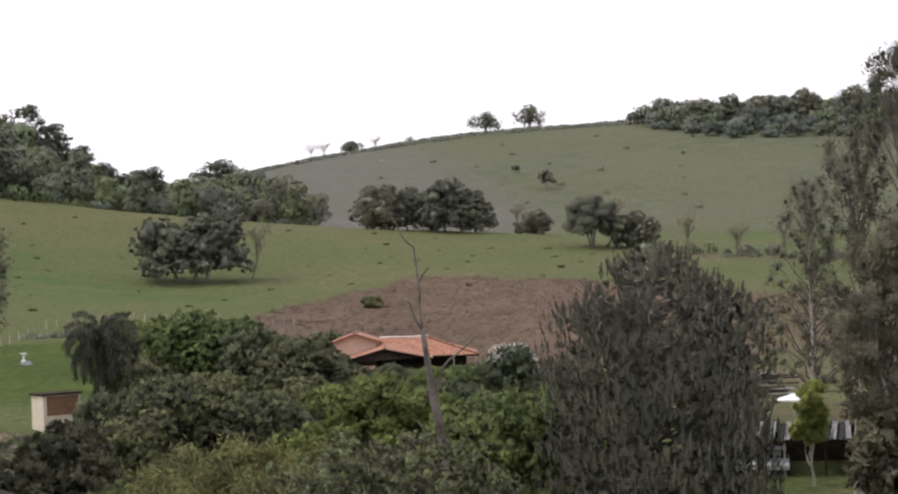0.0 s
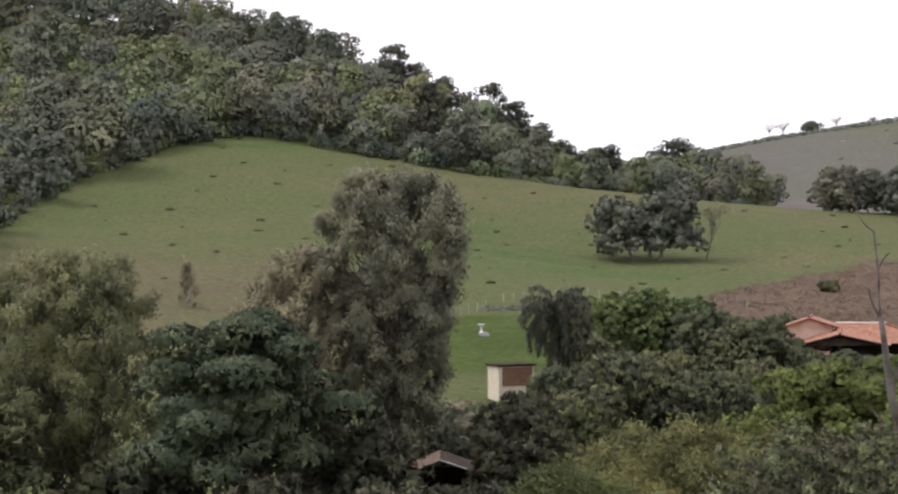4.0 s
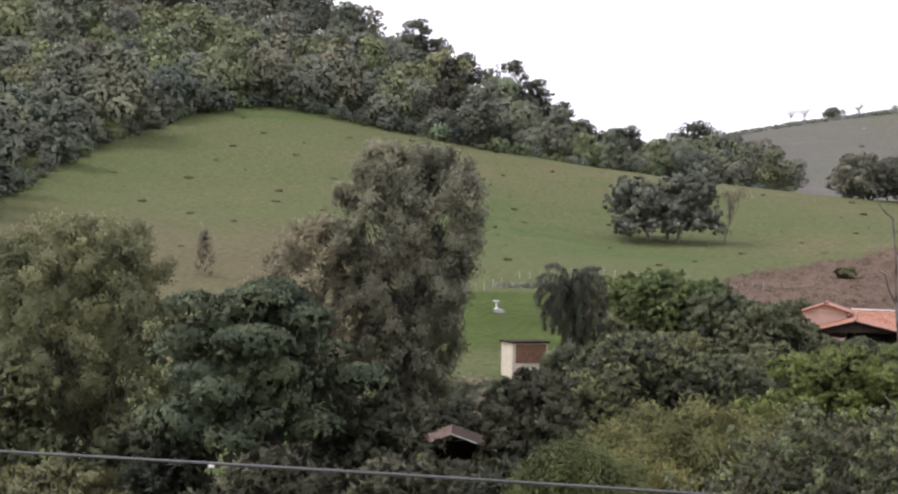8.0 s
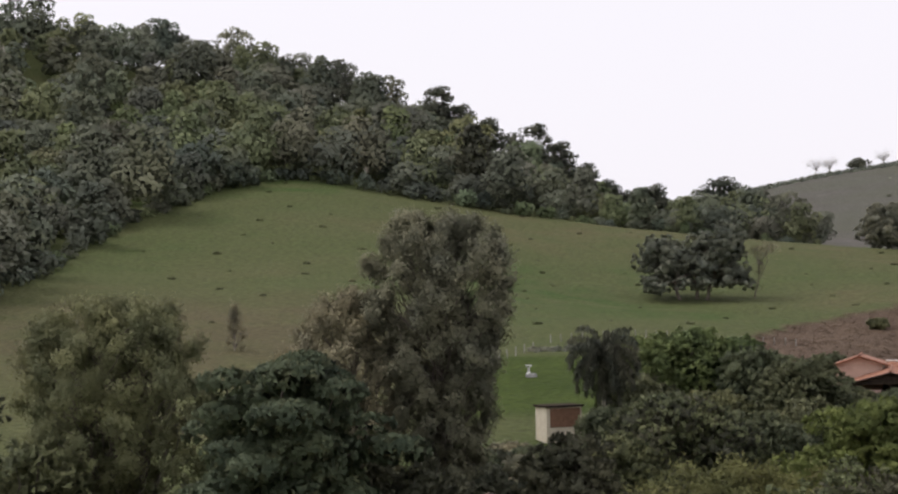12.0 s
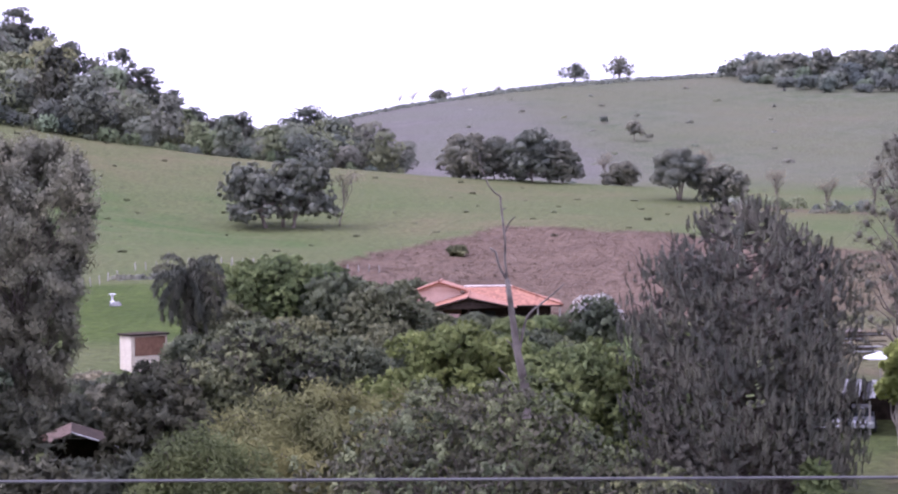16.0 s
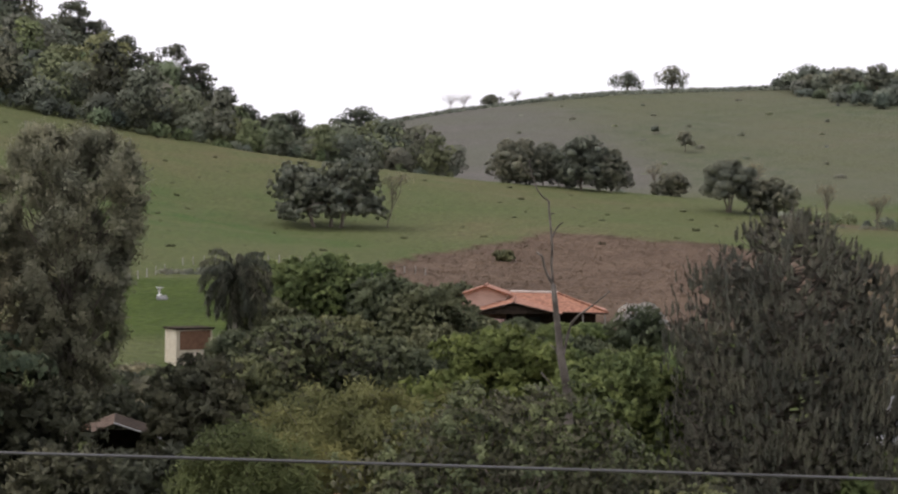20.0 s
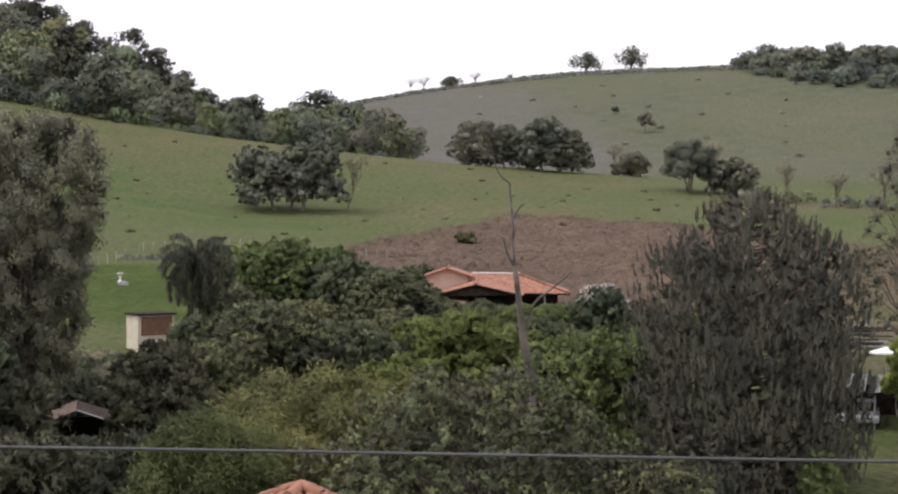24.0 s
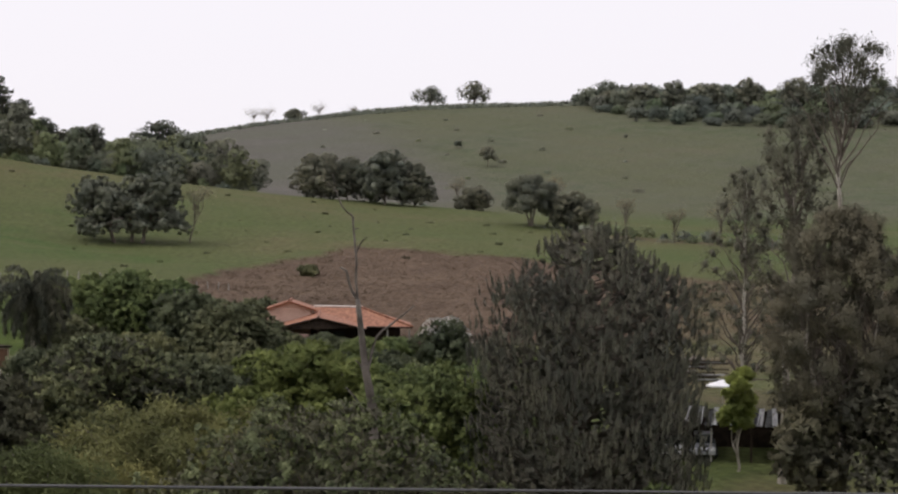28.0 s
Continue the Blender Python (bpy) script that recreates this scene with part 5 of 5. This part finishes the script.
# Unidentified small white object, given the shape of a stone.
def pale_stone():
    x, y, z = spot(6.15, 213)
    bm = bmesh.new()
    bmesh.ops.create_icosphere(bm, subdivisions=2, radius=0.24)
    for v in bm.verts:
        v.co = Vector((v.co.x * 1.2, v.co.y, v.co.z * 0.8)) * (1 + 0.25 * noise.noise(v.co * 4))
    me = bpy.data.meshes.new("stone")
    bm.to_mesh(me)
    bm.free()
    me.materials.append(WHITE)
    ob = new("stone", me)
    ob.matrix_basis = pose(x, y, z + 0.12)
    tagged(ob, "small white object, drawn as a stone, at the edge of the dry field", "stone")


pale_stone()


def tussock_mesh(seed, r, h, n, mat):
    rng = np.random.default_rng(seed)
    a = rng.uniform(0, 6.28, n)
    q = np.sqrt(rng.random(n)) * r
    p = np.stack([q * np.cos(a), q * np.sin(a), np.zeros(n) - 0.03], -1)
    out = unit(np.stack([np.cos(a) * 0.5, np.sin(a) * 0.5, np.ones(n)], -1) + rng.normal(0, 0.3, (n, 3)))
    v, t = leaf_arrays(rng, p, out, h * rng.uniform(0.6, 1.2, n) * (1.1 - 0.5 * q / r), 0.22, 0.02)
    return mesh_np("grass_tussock", v, t, mat)


def tussocks():
    rng = np.random.default_rng(6)
    meshes = [tussock_mesh(s, 0.75, 0.6, 70, LEAF["tuft"]) for s in range(4)]
    places = scatter(31, -6, 27, lambda a: float(np.interp(a, (-6, 6, 8, 27), (280, 225, 210, 200))), lambda a: float(np.interp(a, (-6, 5, 21, 24, 27), (325, 365, 380, 350, 300))), 10.5)
    for x, y in places[:110]:
        ob = new("grass_tussock", meshes[rng.integers(4)])
        s = rng.uniform(0.35, 1.05)
        ob.matrix_basis = pose(x, y, float(land(x, y)), 0, 0, rng.uniform(0, 360)) @ Matrix.Diagonal((s, s, s * rng.uniform(0.6, 1.3), 1))
        tagged(ob, "dark coarse grass tussock on the grazed meadow", "tussock", "meadow tussocks")


tussocks()


def grass_stuff(name, label, seed, n, a0, a1, d0, d1, height, per, mat, keep):
    """Blades over a stretch of ground, where keep(x, y) says how thick they stand."""
    rng = np.random.default_rng(seed)
    a = np.radians(rng.uniform(a0, a1, n))
    d = np.sqrt(rng.uniform(d0 * d0, d1 * d1, n))
    x, y = -np.sin(a) * d, np.cos(a) * d
    ok = rng.random(n) < keep(x, y)
    x, y = x[ok], y[ok]
    p = np.stack([x, y, land(x, y) - 0.02], -1)
    p = np.repeat(p, per, 0) + rng.normal(0, 0.25, (len(p) * per, 3)) * (1, 1, 0)
    out = unit(rng.normal(0, 0.4, p.shape) + (0, 0, 1))
    v, t = leaf_arrays(rng, p, out, height * rng.uniform(0.5, 1.3, len(p)), 0.25, 0.02)
    tagged(new(name, mesh_np(name, v, t, mat, lie=np.tile((0.0, -0.3, 1.0), (len(v), 1)))), label, "grass", kind="stuff")


grass_stuff("dry_grass", "rough reddish dry grass field", 7, 9000, -14, 8, 175, 275, 0.3, 6, LEAF["straw"], lambda x, y: covers(x, y)[:, 0])


def viewer_wall():
    """The cream corner of the building from which the valley is seen."""
    bm = slab([(-3.46, 2.0, 21), (-1.7, 2.6, 21), (-1.78, 2.84, 21), (-3.56, 2.25, 21)], 17.0)
    for v in bm.verts:
        v.co.x += (v.co.z - 17) * -0.03
    me = bpy.data.meshes.new("wall_lookout")
    bm.to_mesh(me)
    bm.free()
    me.materials.append(CREAM)
    tagged(new("wall_lookout", me), "cream painted outer wall corner of the lookout building", "wall", kind="structure")
    base = float(land(0, 0)) - 0.5
    for name, label, category, size in (("wall_back", "plain cream wall behind the balcony", "wall", (-3.6, 4.0, -3.0, -2.75, base, 21)),
                                        ("wall_side", "plain cream side wall of the balcony", "wall", (-3.9, -3.62, -2.74, 1.8, base, 21)),
                                        ("floor_balcony", "plain concrete balcony floor", "floor", (-3.6, 4.0, -2.74, 0.9, EYE - 1.75, EYE - 1.6)),
                                        ("wall_below", "plain cream wall under the balcony", "wall", (-3.6, 4.0, 0.5, 0.75, base, EYE - 1.76))):
        bm = box(*size, 0.01)
        me = bpy.data.meshes.new(name)
        bm.to_mesh(me)
        bm.free()
        me.materials.append(CREAM)
        tagged(new(name, me), label, category, kind="structure")


viewer_wall()


def neighbour_roof():
    """The hipped tile roof of the house just below the lookout."""
    a, rise, turn = 3.15, 1.7, 64.6
    ob = thing("neighbour_house", "house with a hipped clay tile roof below the lookout", "house", (-3.86, 29.75, 10.1), turn=turn - 90 + 45)
    ground = float(land(-3.86, 29.75)) - 10.2
    part("wall", box(-a + 0.4, a - 0.4, -a + 0.4, a - 0.4, ground - 0.3, -0.1), CREAM, ob)
    bm = bmesh.new()
    tip = bm.verts.new((0, 0, rise))
    foot = [bm.verts.new((s * a, t * a, 0)) for s, t in ((-1, -1), (1, -1), (1, 1), (-1, 1))]
    for k in range(4):
        bm.faces.new((foot[k], foot[(k + 1) % 4], tip))
    bm.faces.new(foot[::-1])
    bed = part("roof", bm, ROOF, ob)
    # one barrel tile: a half round, wider at its lower end
    n = 6
    v, t = [], []
    for y, r, lift in ((0, 0.115, 0.035), (0.42, 0.09, 0.01)):
        for rr in (r, r - 0.014):
            for k in range(n + 1):
                u = math.pi * k / n
                v.append((rr * math.cos(u), y, rr * math.sin(u) * 0.75 + lift))
    m = n + 1
    for k in range(n):
        t += [(k, k + 1, 2 * m + k), (k + 1, 2 * m + k + 1, 2 * m + k), (k, m + k, k + 1), (k + 1, m + k, m + k + 1)]
    tile = mesh_np("roof_tile", v, t, ROOF, True)
    rng = np.random.default_rng(17)
    slope = math.atan2(rise, a)
    length = math.hypot(rise, a)
    for side in (0, 1, 3):
        turn_side = Matrix.Rotation(side * math.pi / 2, 4, "Z")
        for row in range(9):
            s0 = row * 0.37
            half = a * (1 - (s0 + 0.2) / length)
            cols = int(half / 0.115)
            for c in range(-cols, cols + 1, 2):
                if side != 0 and row < 4 or len(bed.children) >= 298:
                    continue
                m4 = turn_side @ Matrix.Translation((c * 0.115, -a, 0)) @ Matrix.Rotation(slope, 4, "X") @ Matrix.Translation((rng.normal(0, 0.006), s0, 0.005)) @ Matrix.Rotation(rng.normal(0, 0.02), 4, "Z")
                child("roof_tile", tile, bed, m=m4)
    for s, t_ in ((-1, -1), (1, -1), (1, 1), (-1, 1)):
        pts = np.array([(s * a * (1 - u), t_ * a * (1 - u), rise * u + 0.05) for u in np.linspace(0, 1, 12)])
        for p0, p1 in zip(pts, pts[1:]):
            vv, tt = tubes([[(*p0, 0.12), (*(p0 + (p1 - p0) * 1.08), 0.095)]], 8)
            child("ridge_tile", mesh_np("ridge_tile", vv, tt, ROOF, True), ob)
    lean_to = thing("lean_to_roof", "white metal sheet roof over a lean-to", "roof", (-1.1, 32, 10.9))
    part("sheet", slab([(-0.85, -0.8, 0), (0.85, -0.8, 0), (0.85, 1.0, 0.06), (-0.85, 1.0, 0.06)], 0.04), WHITE, lean_to)
    low = float(land(-1.0, 32)) - 10.9
    for sx, sy in ((-0.75, -0.7), (0.75, -0.7), (-0.75, 0.9), (0.75, 0.9)):
        part("post", box(sx - 0.05, sx + 0.05, sy - 0.05, sy + 0.05, low - 0.2, -0.03), POST, lean_to)


def shack():
    ob = thing("shack", "dark open shack with a worn pale sheet roof", "shack", spot(14.35, 101), turn=14)
    z = 4.5 - ob.location.z
    part("roof", slab([(-0.7, -0.6, z), (-0.7, 4.5, z), (-2.2, 4.5, z - 0.6), (-2.2, -0.6, z - 0.6)], 0.06), WORN, ob, "worn tan tile slope")
    part("roof", slab([(-0.7, -0.6, z), (2.1, -0.6, z - 0.95), (2.1, 4.5, z - 0.95), (-0.7, 4.5, z)], 0.06), DARK_WOOD, ob, "dark roof slope")
    # Pale tube added for the bright highlight along the roof edge.
    v, t = tubes([[(-0.7, -0.62, z + 0.02, 0.05), (2.1, -0.62, z - 0.93, 0.05)]], 6)
    child("edge_board", mesh_np("edge_board", v, t, SHEET), ob, "pale strip for the highlight along the roof edge")
    part("side_roof", slab([(-3.3, 0.2, z - 0.8), (-2.2, 0.2, z - 0.5), (-2.2, 3, z - 0.45), (-3.3, 3, z - 0.75)], 0.08), ROOF, ob, "clay tile lean-to roof")
    # Walls coloured dark to give the open shack its shaded interior.
    part("back_wall", box(-1.9, 1.7, 4.0, 4.15, -0.3, z - 0.95), DARK_WOOD, ob)
    part("side_wall", box(-2.0, -1.9, 0, 4.0, -0.3, z - 0.75), DARK_WOOD, ob)
    part("side_wall", box(1.7, 1.8, 0, 4.0, -0.3, z - 0.95), DARK_WOOD, ob)
    for x, top in ((-1.95, z - 0.62), (1.75, z - 0.95)):
        part("post", box(x - 0.06, x + 0.06, -0.5, -0.38, -0.3, top), DARK_WOOD, ob)


def blossom_shrub():
    ob = broad_tree("rounded shrub with white blossom over dark leaves", -2.6, 150, 9.4, 5.6, 0.2, "dark", 1500, 9, 0.28, 0.45, ragged=0.3, seed=74, name="shrub")
    rng = np.random.default_rng(75)
    h = 9.4 - ob.location.z
    masses = lobes_of(rng, 2.7, h + 0.1, 16)
    masses = masses[masses[:, 2] > h * 0.55]
    child("blossom", crown_mesh("blossom", rng, masses, 520, 4, 0.17, LEAF["flower"], 0.8, 0.9, 0, 0.75, 0.9, 0.05, core=0, filled=False), ob, "clusters of small white flowers")


def bare_tree(label, bearing, distance, top, width, seed, leaf=None, lean=0.0, group=""):
    """A thin tree of forking twigs, with a few leaves or none."""
    rng = np.random.default_rng(seed)
    at = spot(bearing, distance)
    h = top - at[2]
    ob = thing("thin_tree", label, "tree", at, group)
    stem = bend(rng, (0, 0, -0.2), (lean * 0.7, 0, h * 0.62), 0.012 * h + 0.04, 0.04, 6, 0.03)
    lines, tips = [stem], []
    for i in range(9):
        src = np.array(stem[rng.integers(3, 7)][:3])
        a = i * 2.4
        end = np.array([lean * 0.85 + math.cos(a) * width / 2 * rng.uniform(0.4, 1), math.sin(a) * width / 2 * rng.uniform(0.4, 1), h * rng.uniform(0.78, 1.0)])
        lines.append(bend(rng, src, end, 0.045 + 0.00012 * distance, 0.02 + 0.00006 * distance, 4, 0.08, 0.06))
        for _ in range(3):
            e2 = end + rng.normal(0, 0.14 * width, 3)
            lines.append(bend(rng, np.array(lines[-1][2][:3]), e2, 0.025, 0.01, 3, 0.1))
            tips += [e2, end]
    v, t = tubes(lines, 5)
    child("trunk", mesh_np("trunk", v, t, BARK if leaf else PALE_BARK, True), ob)
    if leaf:
        tips += [np.array(q[:3]) for q in stem[2:]] * 3
        p = np.repeat(np.array(tips), 14, 0) + rng.normal(0, 0.09 * width + 0.1, (len(tips) * 14, 3))
        v, t = leaf_arrays(rng, p, unit(rng.normal(0, 1, p.shape) + (0, 0, -0.4)), 0.3 * rng.uniform(0.6, 1.3, len(p)), 0.45, 0.05)
        child("crown", mesh_np("crown", v, t, LEAF[leaf]), ob)
    return ob


def timber_pile():
    ob = thing("timber_pile", "stacked weathered boards under a brown sheet", "timber", spot(-10.9, 150))
    rng = np.random.default_rng(9)
    for i in range(14):
        x, y, z = rng.uniform(-1.2, 1.6), rng.uniform(-0.5, 0.5), 0.08 + 0.12 * i
        part("board", box(x - 1.3, x + 1.3, y - 0.12, y + 0.12, z - 0.05, z + 0.05, 0.008), SHEET if i % 3 == 0 else DARK_WOOD, ob)
    part("cover_sheet", slab([(-2.2, -0.8, 1.78), (0.6, -0.8, 1.85), (0.5, 0.8, 2.0), (-2.1, 0.8, 1.9)], 0.04), BARK, ob, "brown cover sheet")


neighbour_roof()
shack()
blossom_shrub()
timber_pile()
bare_tree("slender leaning sapling beside the meadow tree", 5.9, 281, 23.6, 4.0, 101, "gum", 1.4)
for b, top, w, s in ((3.87, 68.0, 7.4, 102), (3.43, 68.3, 6.8, 103), (1.73, 70.2, 6.4, 104), (0.6, 69.7, 3.8, 105)):
    bare_tree("thin sparse tree on the skyline", b, 750, top, w, s, "gum", 0, "skyline thin trees")
for b, d, top, w, s in ((-8.5, 318, 23.0, 3.6, 106), (-10.1, 310, 21.2, 3.6, 107), (-11.6, 300, 22.5, 5, 108), (-6.2, 420, 30, 4, 109), (-2.9, 430, 30, 4, 110)):
    bare_tree("thin sparse sapling by the creek", b, d, top, w, s, "gum", 0, "creek saplings")
bare_tree("pale dead tree at the forest edge", 30.9, 236, 21.5, 3.6, 111)
for b, d, top, w, s in ((30.5, 470, 84.0, 1.6, 311), (22.16, 440, 61.4, 1.4, 312), (18.7, 376, 43.7, 1.2, 313)):
    bare_tree("pale bare trunk standing in the forest", b, d, top, w, s, None, 0.4, "bare forest trunks")
gum_tree("small narrow sapling on the slope", 23.05, 192, 15.4, 3.6, 0.5, "gum", 30, 112, per=75, size=0.24, puff=0.32, outline=((0, 1.0), (0.35, 0.8), (0.7, 0.4), (1.0, 0.1)))


def skyline_hedge():
    """The dark clipped rows along the crest of the far hill."""
    rng = np.random.default_rng(15)
    a = rng.uniform(-7.2, 7.0, 5200)
    d = rng.uniform(722, 742, 5200)
    x, y = -np.sin(np.radians(a)) * d, np.cos(np.radians(a)) * d
    p = np.stack([x, y, land(x, y) - 0.6 + rng.random(5200) ** 0.7 * 1.3], -1)
    face = unit(rng.normal(0, 0.6, p.shape) + (0, -0.5, 0.8))
    v, t, lie = rosettes(rng, p, face, 2, 0.9, 0.8, 1.0, 0)
    tagged(new("hedge_row", mesh_np("hedge_row", v, t, LEAF["pasture"], lie=lie)), "dark hedge rows along the hill crest", "hedge", kind="stuff")


skyline_hedge()


def scrub():
    """Low rough scrub: the slope behind the carport, the creek, and bushes dotted over the far hill."""
    spots = scatter(41, -22, -8.2, lambda a: 136.0, lambda a: 228.0, 3.6)
    creek = scatter(42, -14, -6.5, lambda a: 318.0 + 4 * (a + 8), lambda a: 330.0 + 4 * (a + 8), 4.0)
    hill = scatter(43, -9, 2, lambda a: 430.0, lambda a: 700.0, 26.0)
    wood("low rough scrub on the slope", spots, 44, 0.26, 120, (0.6, 1.5), (0.6, 1.9), LEAF["thicket"])
    wood("bushes along the creek", creek, 45, 0.4, 140, (1.0, 2.2), (1.2, 3.0), LEAF["far"])
    wood("bushes dotted over the far hill", hill, 46, 0.34, 190, (0.8, 2.2), (0.8, 2.6), LEAF["far"])


scrub()
wood("dark low hedge along the top of the lawn", [spot(11.5 + 0.09 * k, 190 + 0.6 * math.sin(k))[:2] for k in range(20)], 47, 0.3, 170, (0.8, 1.2), (0.9, 1.5), LEAF["pasture"])


def cable():
    def at(x):
        return x, 12 + 0.02 * x, 15.098 - 0.0045 * (x + 2) - 0.0011 * (x + 2) ** 2 * (x < -2)

    v, t = tubes([[(*at(x), 0.0115) for x in np.linspace(-14, 14, 60)]], 8)
    ob = new("power_cable", mesh_np("power_cable", v, t, CABLE, True))
    tagged(ob, "grey overhead power cable", "cable")
    x, y, z = at(-4.97)
    v, t = tubes([[(x - 0.02, y, z - 0.022, 0.012), (x, y, z - 0.022, 0.02), (x + 0.025, y, z - 0.022, 0.012)]], 10)
    child("clip", mesh_np("clip", v, t, WHITE, True), ob, "small white cable clip")


cable()
